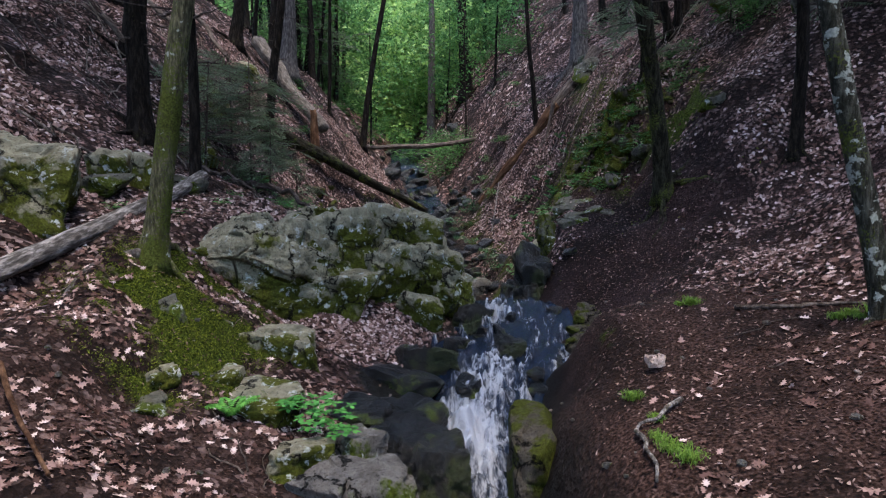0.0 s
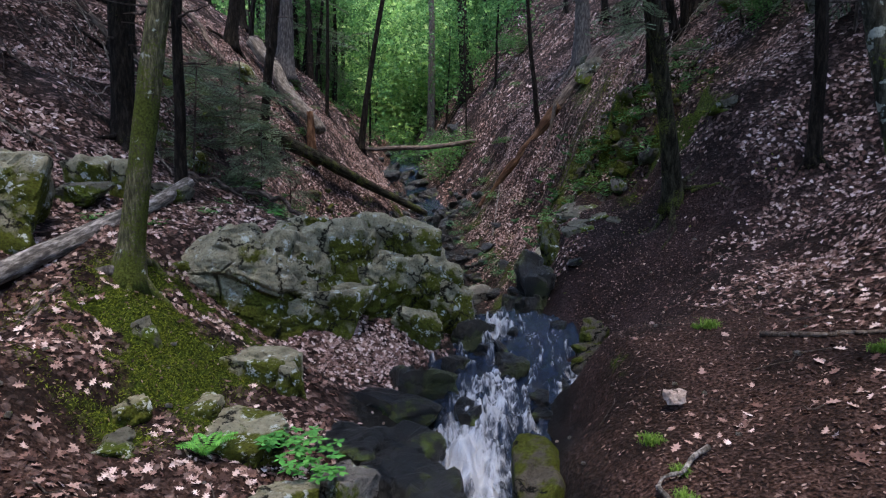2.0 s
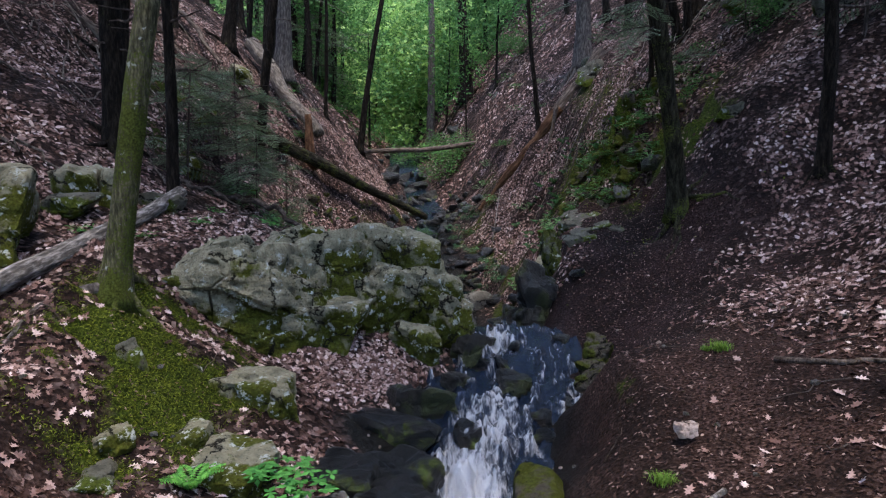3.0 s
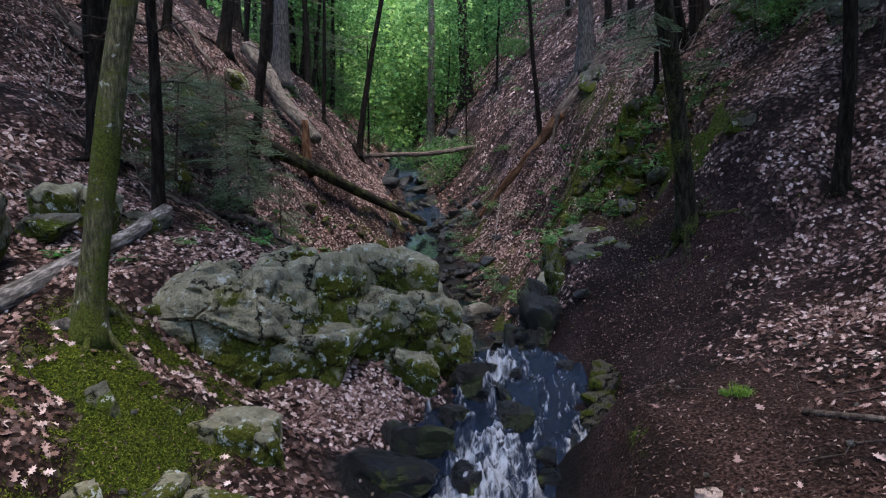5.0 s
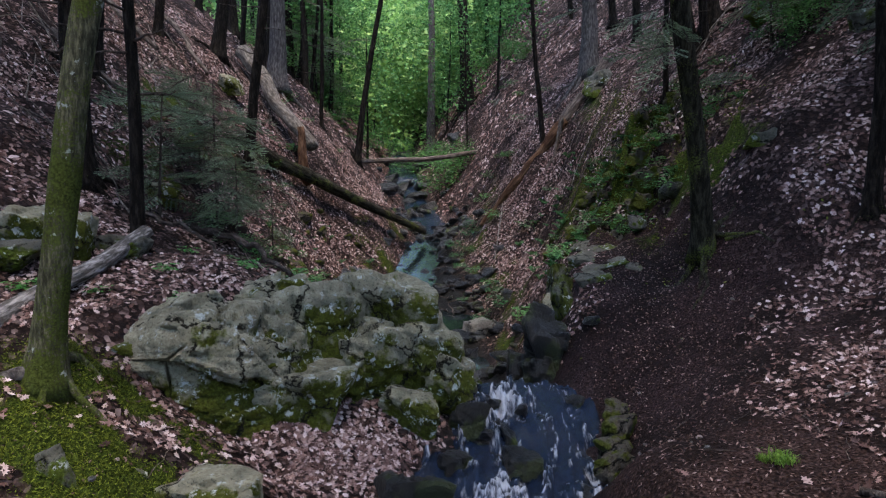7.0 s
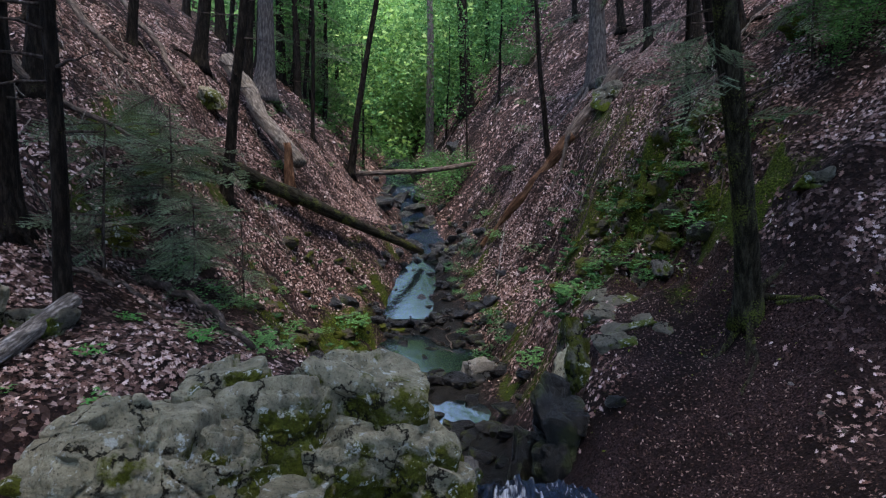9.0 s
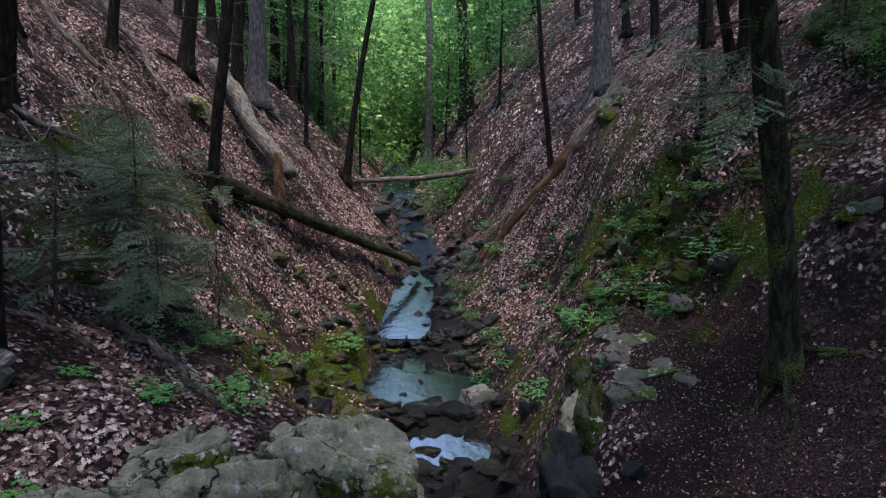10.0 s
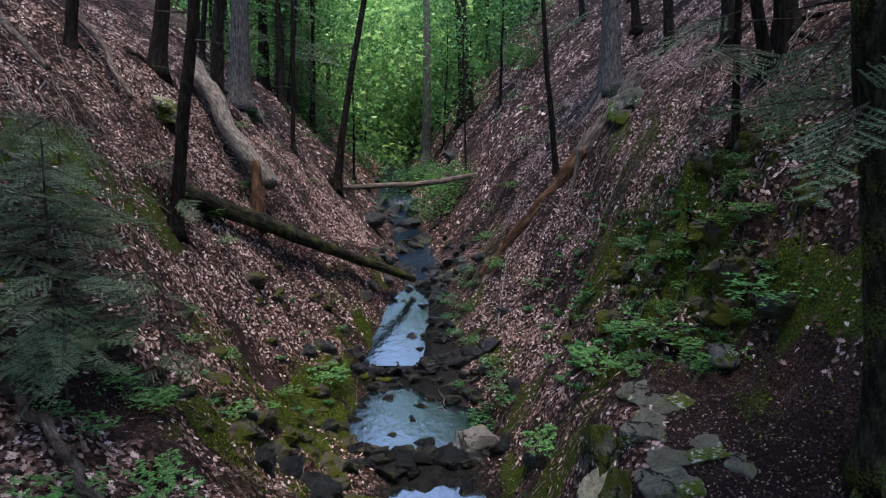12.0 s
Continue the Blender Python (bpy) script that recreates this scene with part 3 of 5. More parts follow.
def water_sheet(name, y0, y1, stations, foam_of, blue_of, label, step_x=0.06, step_y=0.06, mat=WATER):
    """A sheet of stream water; stations: y, west edge, east edge, level."""
    s = np.array(stations)
    ys = np.arange(y0, y1 + 1e-6, step_y)
    cols = int(np.max(s[:, 2] - s[:, 1]) / step_x) + 2
    u = np.linspace(0, 1, cols)
    lo, hi, zz = (np.interp(ys, s[:, 0], s[:, k]) for k in (1, 2, 3))
    x = lo[:, None] + (hi - lo)[:, None] * u[None]
    y = ys[:, None] + 0 * x
    foam, blue = foam_of(x, y), blue_of(x, y)
    z = zz[:, None] + (foam + 0.8 * (blue > 0.85)) * (0.14 * fbm(x * 3.5, y * 1.8, 8.0, 3) + 0.2 * np.abs(fbm(x * 6.0, y * 2.4, 18.0, 3))) + np.where(blue > 0.5, 0.012, 0.003) * fbm(x * 3, y * 3, 2.0, 3)
    n = cols
    faces = [(j * n + i, j * n + i + 1, (j + 1) * n + i + 1, (j + 1) * n + i) for j in range(len(ys) - 1) for i in range(n - 1)]
    me = mesh_from(name, np.stack([x, y, z], -1).reshape(-1, 3), faces, mat)
    for key, values in (("foam", foam), ("blue", blue)):
        at = me.attributes.new(key, "FLOAT", "POINT")
        at.data.foreach_set("value", np.ascontiguousarray(values.reshape(-1), dtype=np.float32))
    return thing(name, me, label=label, category="water", kind="structure")


def cascade_foam(x, y):
    f = 0.24 + 0 * x
    f = f + 0.3 * patch(x, y, 0.3, 9.0, 0.12, 1.0) + 0.35 * patch(x, y, 1.5, 10.3, 0.1, 0.8) + 0.3 * patch(x, y, 1.75, 8.9, 0.15, 0.4) + 0.3 * patch(x, y, 0.1, 8.3, 0.2, 0.5)
    f = f + 1.1 * patch(x, y, 0.3, 7.5, 0.45, 0.7) + 0.7 * patch(x, y, 0.5, 6.4, 0.3, 0.9) + 0.45 * patch(x, y, 0.85, 8.4, 0.5, 0.35)
    f = f + 0.8 * patch(x, y, 1.05, 11.3, 0.28, 0.3) + 0.42 * patch(x, y, 0.8, 10.1, 0.14, 1.0) + 0.5 * patch(x, y, 2.05, 9.9, 0.12, 0.5) + 0.45 * patch(x, y, 1.0, 9.0, 0.7, 0.3)
    thread = fbm(x * 2.6 + 1.2 * fbm(x * 1.3, y * 0.9, 3.0, 2), y * 0.8, 44.0, 3)
    f = f + (0.62 * np.exp(-((thread / 0.045) ** 2)) + 0.5 * np.exp(-(((np.abs(thread) - 0.12) / 0.025) ** 2))) * smoothstep(7.6, 8.4, y)
    return f


water_sheet("cascade_water", 1.0, 11.9, [(1, -0.6, 1.3, -0.75), (4, -0.5, 1.1, -0.38), (6, -0.3, 1.0, -0.12), (7.2, -0.5, 1.1, 0.04), (8.1, -0.4, 1.5, 0.13), (8.8, -0.3, 2.0, 0.24), (9.2, -0.3, 2.3, 0.4), (10.2, -0.25, 2.4, 0.5), (10.7, 0.0, 2.4, 0.66), (11.3, 0.2, 2.3, 0.82), (11.9, 0.4, 2.0, 0.9)], cascade_foam, lambda x, y: 0.9 + 0 * x, "clear stream water tumbling over stones in white foam", 0.035, 0.04)
water_sheet("lower_pool", 17.6, 25.2, [(17.6, -1.6, 2.4, -1.7), (18.4, -1.6, 2.4, -1.02), (20.2, -1.6, 2.4, -0.7), (21.3, -1.8, 2.4, -0.6), (24.3, -2.4, 2.3, -0.22), (25.2, -2.4, 2.3, -0.12)], lambda x, y: 0.0 * x, lambda x, y: 0.0 * x, "still pool of stream water mirroring the sky", 0.12, 0.12, POOL)
water_sheet("upper_pool", 25.8, 32.4, [(25.8, -2.6, 1.6, 0.31), (25.9, -2.6, 1.6, 0.33), (30.0, -2.6, 1.6, 1.3), (32.4, -2.2, 1.4, 1.93)], lambda x, y: 0.0 * x, lambda x, y: 0.0 * x, "long pool of stream water mirroring sky and leaves", 0.12, 0.12, POOL)
water_sheet("upstream_water", 32.6, 60.0, [(32.6, -1.5, 0.6, 1.95), (38, -2.1, -0.3, 2.95), (44, -2.9, -1.2, 4.1), (47.2, -4.3, -1.8, 4.9), (47.8, -4.8, -1.9, 5.35), (52, -4.9, -2.2, 5.75), (60, -4.8, -2.9, 7.75)], lambda x, y: 0.35 + 0.3 * fbm(x, y, 3.0, 2), lambda x, y: 0.8 + 0 * x, "stream water running down between stones", 0.15, 0.2)

# ---- rocks ----


def rock(name, x, y, z, sx, sy, sz, seed, mat, label, yaw=0, tip=0, roll=0, group="", cuts=7, level=4, rough=0.05, flat=0.0, chunks=12):
    me = rock_mesh(name, (sx, sy, sz), seed, mat, cuts, level, rough, flat, chunks)
    return thing(name, me, pose(x, y, z, tip, roll, yaw), label, "rock", group)


g = "ledge blocks"


def ledge():
    """The broken outcrop beside the fall: foot, brow, crest and back lines, split into tilted chunks by joints."""
    rng = np.random.default_rng(3)
    xs = np.linspace(-4.1, 0.55, 330)
    line = lambda *k: np.interp(xs, [p[0] for p in k], [p[1] for p in k])
    foot_y = line((-4.2, 9.0), (-3.2, 8.95), (-2.4, 9.15), (-1.6, 9.65), (-0.8, 10.3), (0, 10.75), (0.6, 11.2))
    brow_y = line((-4.2, 9.4), (-3.2, 9.2), (-2.4, 9.45), (-1.6, 10.3), (-0.8, 10.9), (0, 11.1), (0.6, 11.4))
    brow_z = line((-4.2, 2.15), (-3.3, 2.3), (-2.6, 2.35), (-2.2, 2.15), (-1.6, 1.95), (-0.8, 1.65), (0, 1.45), (0.6, 0.9))
    crest_y = brow_y + line((-4.2, 0.5), (-2.4, 0.9), (-1.2, 0.9), (0, 0.6), (0.6, 0.4))
    crest_z = line((-4.2, 2.35), (-3.2, 2.72), (-2.4, 2.74), (-1.6, 2.74), (-0.9, 2.52), (0, 2.0), (0.6, 1.1))
    back_y = crest_y + 1.3
    foot_z, back_z = height(xs, foot_y) - 0.35, height(xs, back_y) - 0.5
    v = np.linspace(0, 3, 170)
    ys = np.array([np.interp(v, (0, 1, 2, 3), q) for q in np.stack([foot_y, brow_y, crest_y, back_y], 1)])
    zs = np.array([np.interp(v, (0, 1, 2, 3), q) for q in np.stack([foot_z, brow_z, crest_z, back_z], 1)])
    p = np.stack([xs[:, None] + 0 * ys, ys, zs], -1)
    du, dv = np.gradient(p, axis=0), np.gradient(p, axis=1)
    n = np.cross(du, dv)
    n /= np.linalg.norm(n, axis=2)[..., None]
    q = p.reshape(-1, 3)
    warp = np.stack([fbm(q[:, 0] * 1.6 + k * 5, q[:, 1] * 1.6, q[:, 2] * 1.6, 4) for k in range(3)], 1) * 0.13
    total, block = np.zeros(len(q)), None
    skew = np.array([(0.75, 0.0, 0.45), (0.0, 1.0, 0.3), (-0.5, 0.2, 1.35)])
    for many, push, tilt, gap, deep in ((11, 0.11, 0.05, 0.014, 0.13), (26, 0.035, 0.06, 0.01, 0.02)):
        at = p[rng.integers(40, 325, many), rng.integers(5, 160, many)] + rng.normal(size=(many, 3)) * 0.08
        d = np.linalg.norm(((q + warp)[:, None] - at[None]) @ skew, axis=2)
        i = np.argmin(d, 1)
        block = i if block is None else block
        two = np.partition(d, 1, axis=1)
        total += rng.uniform(-1, 1, many)[i] * push + ((q - at[i]) * rng.normal(size=(many, 3))[i] * tilt).sum(1)
        total -= np.exp(-(((two[:, 1] - two[:, 0]) / gap) ** 2)) * deep
    total += fbm(q[:, 0] * 2.5, q[:, 1] * 2.5, q[:, 2] * 3.5, 6) * 0.13 + fbm(q[:, 0] * 9 + q[:, 2] * 6, q[:, 1] * 9, q[:, 2] * 14, 4) * 0.05
    edge = np.minimum(smoothstep(0, 0.12, np.linspace(0, 1, len(xs))), smoothstep(1, 0.9, np.linspace(0, 1, len(xs))))
    total = total * np.repeat(edge, len(v))
    q = q + n.reshape(-1, 3) * total[:, None] + np.array((0.0, 0.1, -0.08))
    k = len(v)
    a, b = np.meshgrid(np.arange(len(xs) - 1), np.arange(k - 1), indexing="ij")
    faces = np.stack([a * k + b, (a + 1) * k + b, (a + 1) * k + b + 1, a * k + b + 1], -1).reshape(-1, 4)
    centre = np.array((-1.8, 10.5, 1.7))
    base = new("rock_ledge")
    base.matrix_basis = pose(*centre)
    tagged(base, "broken grey rock ledge with moss and pale lichen beside the stream", "rock")
    owner = block[faces[:, 0]]
    for i in range(int(block.max()) + 1):
        mine = faces[owner == i]
        if len(mine):
            used, again = np.unique(mine, return_inverse=True)
            thing("block", mesh_from("block", q[used] - centre, again.reshape(mine.shape).tolist(), ROCK_RIDGE, False), parent=base)
    for x, y, z, sx, sy, sz, seed, yaw, tip, roll in (
        (-2.95, 10.12, 1.9, 1.42, 1.6, 1.72, 911, 8, -6, 4), (-3.92, 9.75, 1.95, 1.0, 0.95, 0.62, 912, -10, 0, 0), (-1.78, 10.1, 1.36, 1.28, 0.85, 0.86, 913, 14, 5, 3),
        (-2.15, 10.15, 2.0, 0.62, 0.75, 0.8, 914, -12, 0, 8), (-2.36, 11.05, 2.48, 1.05, 1.1, 0.72, 915, 20, 0, -6), (-1.66, 10.85, 2.12, 1.05, 1.1, 1.22, 916, -18, 4, -8),
        (-0.97, 11.4, 2.28, 1.55, 1.3, 1.0, 917, 6, 0, 10), (-0.45, 11.1, 1.68, 1.75, 1.2, 1.2, 918, 12, 8, 14), (0.06, 10.95, 1.24, 0.66, 0.75, 0.9, 919, 25, 0, 12), (-0.36, 10.48, 1.02, 0.88, 0.62, 0.62, 920, -20, 6, 6),
        (-1.15, 10.65, 1.62, 0.7, 0.6, 0.7, 922, 40, 0, 0)):
        me = rock_mesh("block", (1.14 * sx, 1.14 * sy, 1.1 * sz), seed, ROCK_RIDGE, 14, 5, 0.055, 0.0, 20)
        thing("block", me, pose(x - centre[0], y - centre[1], z - centre[2], tip, roll, yaw), parent=base)
    return base


ledge()

SLAB = "flat mossy stone set in the leafy bank"
g = "stones in the bank"
rock("pointed_stone", -3.3, 7.35, 1.56, 0.3, 0.26, 0.68, 31, ROCK_PATH, "pale pointed stone standing among moss", 20, -14, -16, level=3)
rock("stone_slab", -2.95, 7.9, 1.2, 0.55, 0.5, 0.5, 32, ROCK_MOSSY, SLAB, 10, group=g)
rock("stone_slab", -2.25, 7.95, 1.0, 1.45, 0.7, 0.62, 33, ROCK_RIDGE, SLAB, -8, group=g, flat=0.55)
rock("stone_slab", -1.85, 7.85, 0.9, 0.55, 0.5, 0.6, 34, ROCK_RIDGE, SLAB, 30, group=g)
rock("stone_slab", -3.1, 5.95, 0.85, 0.95, 0.6, 0.35, 35, ROCK_MOSSY, SLAB, 12, group=g, flat=0.5)
rock("stone_slab", -2.05, 6.6, 0.7, 1.1, 0.9, 0.42, 36, ROCK_RIDGE, SLAB, -15, 10, group=g, flat=0.5)
rock("stone_slab", -1.4, 5.75, 0.42, 0.75, 0.7, 0.5, 37, ROCK_RIDGE, SLAB, 25, group=g, flat=0.5)
rock("stone_slab", -3.05, 6.45, 1.05, 0.5, 0.45, 0.3, 38, ROCK_RIDGE, SLAB, 45, group=g)
rock("stone_slab", -2.55, 6.9, 0.9, 0.6, 0.5, 0.3, 39, ROCK_RIDGE, SLAB, 0, group=g)
rock("streamside_boulder", -0.66, 5.5, 0.2, 0.95, 0.85, 0.75, 41, ROCK_GREY, "smooth grey boulder at the water's edge", 15, group=g, flat=0.6)
rock("streamside_boulder", -1.05, 5.5, 0.25, 0.6, 0.6, 0.5, 48, ROCK_GREY, "smooth grey boulder at the water's edge", 65, group=g, flat=0.6)
rock("streamside_boulder", -0.92, 6.25, 0.3, 0.85, 0.8, 0.6, 42, ROCK_GREY, "grey boulder beside bright seedlings", -20, group=g)
rock("streamside_boulder", -0.36, 6.45, 0.22, 0.8, 0.8, 0.65, 43, ROCK_WET, "dark wet boulder at the water's edge", 30, group=g, flat=0.6)
rock("streamside_boulder", 0.0, 6.05, 0.12, 0.75, 0.75, 0.85, 44, ROCK_WETMOSS, "black wet boulder with mossy top in the stream", 10, group=g)
rock("streamside_boulder", 0.92, 6.1, 0.2, 0.56, 1.5, 1.14, 45, ROCK_BANK, "tall mossy boulder holding the earth bank", -4, group=g, cuts=26, level=5, chunks=6, rough=0.035)
for x, y, z, k in ((2.5, 10.45, 0.92, 0.4), (2.38, 10.1, 0.84, 0.42), (2.28, 9.7, 0.76, 0.4), (2.2, 9.35, 0.68, 0.36)):
    rock("mossy_sod", x, y, z, k, 0.5, 0.42, int(40 + 10 * y), ROCK_BANK, "mossy stone rim at the edge of the earth bank", 50 * y, level=4, cuts=18, rough=0.08, group="mossy rim of the bank")
rock("stream_stone", 0.38, 8.35, 0.22, 0.42, 0.4, 0.55, 46, ROCK_WET, "black wet stone in white water", 0, level=3)
rock("streamside_boulder", -0.75, 8.55, 0.2, 1.75, 1.1, 0.8, 47, ROCK_WET, "black wet ledge under the leafy hollow", -15, group=g)
rock("streamside_boulder", -0.5, 7.45, 0.22, 1.15, 1.1, 0.62, 149, ROCK_WET, "black wet ledge at the foot of the leafy hollow", 40, group=g, flat=0.5)
rock("streamside_boulder", -1.0, 7.1, 0.34, 0.9, 0.8, 0.5, 150, ROCK_WET, "black wet ledge at the foot of the leafy hollow", -25, group=g, flat=0.5)
rock("streamside_boulder", -0.35, 9.15, 0.4, 1.0, 0.9, 0.8, 49, ROCK_WETMOSS, "black wet ledge under the leafy hollow", 25, group=g)
g = "stones in the cascade"
CS = "dark wet stone with moss in the cascade"
rock("stream_stone", 0.42, 10.55, 0.75, 0.5, 0.55, 0.8, 51, ROCK_WETMOSS, CS, 20, 0, 14, group=g)
rock("stream_stone", 1.12, 9.8, 0.5, 0.62, 0.5, 0.46, 52, ROCK_WETMOSS, CS, 10, group=g)
rock("stream_stone", 0.26, 9.75, 0.5, 0.45, 0.4, 0.4, 53, ROCK_WETMOSS, CS, 40, group=g)
rock("stream_stone", 1.63, 11.25, 0.68, 0.8, 0.6, 0.35, 54, ROCK_WET, CS, -5, group=g)
rock("stream_stone", 2.1, 11.25, 0.75, 0.4, 0.45, 0.5, 55, ROCK_WETMOSS, CS, 15, group=g)
rock("stream_stone", 0.78, 11.3, 0.75, 0.35, 0.4, 0.45, 56, ROCK_WET, CS, 60, group=g)
rock("stream_stone", 0.95, 9.2, 0.3, 0.35, 0.35, 0.3, 57, ROCK_WET, CS, 0, group=g, level=3)
rock("stream_stone", 1.35, 9.0, 0.25, 0.5, 0.4, 0.25, 58, ROCK_WET, CS, 80, group=g, level=3)
rock("stream_stone", 1.0, 10.5, 0.55, 0.25, 0.9, 0.4, 59, ROCK_WET, CS, 0, group=g, level=3)
for i in range(9):
    x, y, k = RNG.uniform(-0.1, 2.2), RNG.uniform(8.5, 11.2), RNG.uniform(0.2, 0.42)
    z = float(np.interp(y, (8.1, 8.8, 9.2, 10.2, 10.7, 11.3), (0.13, 0.24, 0.4, 0.5, 0.66, 0.82)))
    rock("stream_stone", x, y, z - 0.05 * k, k * 1.2, k, k * 0.7, 600 + i, ROCK_WET if i % 3 else ROCK_WETMOSS, CS, 40 * i, group=g, level=2)
rock("stream_stone", 0.45, 11.9, 0.9, 0.5, 0.5, 0.7, 60, ROCK_GREY, CS, 0, group=g)
rock("stream_stone", 0.5, 12.8, 0.6, 0.6, 0.6, 0.7, 61, ROCK_GREY, CS, 30, group=g)
g = "wet wall of the slot"
WW = "tall dark wet rock face with moss beside the fall"
rock("wet_rock_face", 2.0, 13.2, 0.85, 1.0, 1.4, 1.9, 62, ROCK_WETMOSS, WW, -12, group=g, level=5, cuts=24, chunks=26, rough=0.09)
rock("wet_rock_face", 1.5, 13.6, 0.4, 0.8, 1.0, 1.5, 63, ROCK_WETMOSS, WW, 20, group=g)
rock("wet_rock_face", 2.45, 14.6, 1.35, 0.9, 1.4, 1.7, 64, ROCK_RIDGE, WW, 0, group=g)
rock("pool_boulder", 1.22, 21.1, -0.35, 1.05, 1.05, 1.15, 71, ROCK_LIGHT, "angular grey boulder standing in the pool", 25, level=4)
PS = "flat grey stone at the path's edge"
g = "stones along the path"
for i, (x, y, sx, sy, sz, yaw) in enumerate(((3.36, 15.35, 0.8, 1.15, 0.3, 20), (3.3, 14.2, 1.0, 0.85, 0.3, -15), (3.05, 14.7, 0.7, 0.75, 0.32, 50), (3.75, 13.85, 0.45, 0.4, 0.2, 50), (2.95, 13.75, 0.7, 0.6, 0.3, 5))):
    rock("path_stone", x, y, ground_at(x, y) - 0.2 * sz, sx, sy, sz, 72 + i, ROCK_PATH, PS, yaw, 9, -14, group=g, flat=0.45, level=4, cuts=14)
rock("path_wall", 2.6, 15.2, 1.95, 0.5, 1.5, 1.5, 175, ROCK_WALL, "mossy lichened stone wall below the path", 10, group=g)
rock("path_wall", 2.5, 14.0, 1.7, 0.5, 1.3, 1.5, 176, ROCK_WALL, "mossy lichened stone wall below the path", -20, group=g)
rock("path_stone", 4.3, 15.6, 3.4, 0.5, 0.4, 0.35, 77, ROCK_GREY, PS, 0, group=g, level=3)
rock("pale_stone", 2.07, 5.85, 1.4, 0.2, 0.16, 0.15, 78, ROCK_PALE, "small pale pinkish stone on bare earth", 20, level=3)
g = "boulders on the west slope"
WB = "grey boulder with moss and lichen on the slope"
rock("slope_boulder", -6.05, 8.75, 3.1, 1.7, 1.5, 1.7, 81, ROCK_RIDGE, WB, 10, group=g, level=5)
rock("slope_boulder", -5.9, 10.95, 3.4, 0.8, 0.8, 0.85, 82, ROCK_RIDGE, WB, 0, group=g)
rock("slope_boulder", -5.35, 11.15, 3.35, 0.75, 0.8, 0.9, 83, ROCK_RIDGE, WB, 20, group=g)
rock("slope_boulder", -5.75, 10.25, 3.15, 1.2, 0.7, 0.5, 84, ROCK_MOSSY, WB, 5, group=g)
rock("slope_boulder", -4.9, 11.6, 3.1, 0.7, 0.6, 0.6, 85, ROCK_MOSSY, WB, 5, group=g)
rock("slope_boulder", -8.4, 26.8, 8.2, 1.3, 1.2, 0.9, 86, ROCK_RIDGE, WB, 5, group=g)
rock("slope_boulder", -6.2, 15.6, 3.95, 0.8, 0.8, 0.6, 87, ROCK_RIDGE, WB, 45, group=g)
rock("overhanging_ledge", 4.2, 44.8, 9.6, 2.2, 2.0, 1.7, 88, ROCK_MOSSY, "mossy ledge jutting from the leafy slope", 0)
g = "boulders on the east slope"
EB = "dark mossy boulder among leaves on the slope"
for i, (x, y, k) in enumerate(((5.1, 15.6, 0.5), (9.2, 18.6, 1.6), (10.2, 19.6, 1.5), (9.6, 17.2, 1.3), (8.6, 14.6, 0.9), (6.6, 27.8, 1.3), (7.2, 30.0, 1.2), (5.9, 13.6, 0.5))):
    rock("slope_boulder", x, y, ground_at(x, y) - 0.12 * k, 1.15 * k, 1.1 * k, 0.9 * k, 100 + i, ROCK_MOSSY if i % 3 else ROCK_WETMOSS, EB, 37 * i, group=g)

g = "stones in the stream bed"
MANY = [rock_mesh("stone", (1, 0.85, 0.6), 200 + i, m, 6, 3, 0.05, 0.0, 5) for i, m in enumerate((ROCK_WET, ROCK_WET, ROCK_WETMOSS, ROCK_WET, ROCK_WETMOSS, ROCK_WET))]


def scatter_stones(count, y0, y1, half, low, high, label, group, meshes, offset=0.0):
    pieces = []
    for _ in range(count):
        y = RNG.uniform(y0, y1)
        x = float(stream_x(y)) + offset + RNG.normal() * half
        s = RNG.uniform(low, high) ** 1.3
        me = meshes[RNG.integers(len(meshes))]
        m = pose(x, y, ground_at(x, y) + 0.1 * s, RNG.uniform(-20, 20), RNG.uniform(-20, 20), RNG.uniform(0, 360)) @ Matrix.Diagonal((s, s, s, 1))
        if y0 < 20:
            thing("stone", me, m, label, "stone", group)
        else:
            pieces.append((np.array([(m @ q.co)[:] for q in me.vertices]), [tuple(q.vertices) for q in me.polygons]))
    if pieces:
        v, f = joined(pieces)
        thing("stones", mesh_from("stones", v, f, ROCK_WET, False), None, label.replace("stone", "stones", 1), "stones", kind="stuff")


scatter_stones(26, 12.4, 17.5, 0.6, 0.25, 0.7, "dark wet stone in the slot of the stream", g, MANY)
scatter_stones(46, 17.5, 25.5, 1.3, 0.2, 0.75, "dark stone at the edge of the pool", g, MANY)
scatter_stones(40, 25.0, 34.5, 1.2, 0.25, 0.8, "dark stone in the stream bed", g, MANY)
scatter_stones(26, 31.8, 34.5, 1.0, 0.5, 1.0, "dark stone of the low weir", g, MANY)
scatter_stones(70, 34.0, 62.0, 1.5, 0.4, 1.4, "dark stone in the upper stream", g, MANY)

FAR_STONES = []


def lay_stone(x, y, z, s, label):
    """One stone of the stream bed; those beyond the first dam go into one heap."""
    me = MANY[RNG.integers(len(MANY))]
    m = pose(x, y, z, RNG.uniform(-20, 20), RNG.uniform(-20, 20), RNG.uniform(0, 360)) @ Matrix.Diagonal((s, s, 0.85 * s, 1))
    if y < 25:
        thing("stone", me, m, label, "stone", g)
    else:
        FAR_STONES.append((np.array([(m @ q.co)[:] for q in me.vertices]), [tuple(q.vertices) for q in me.polygons]))


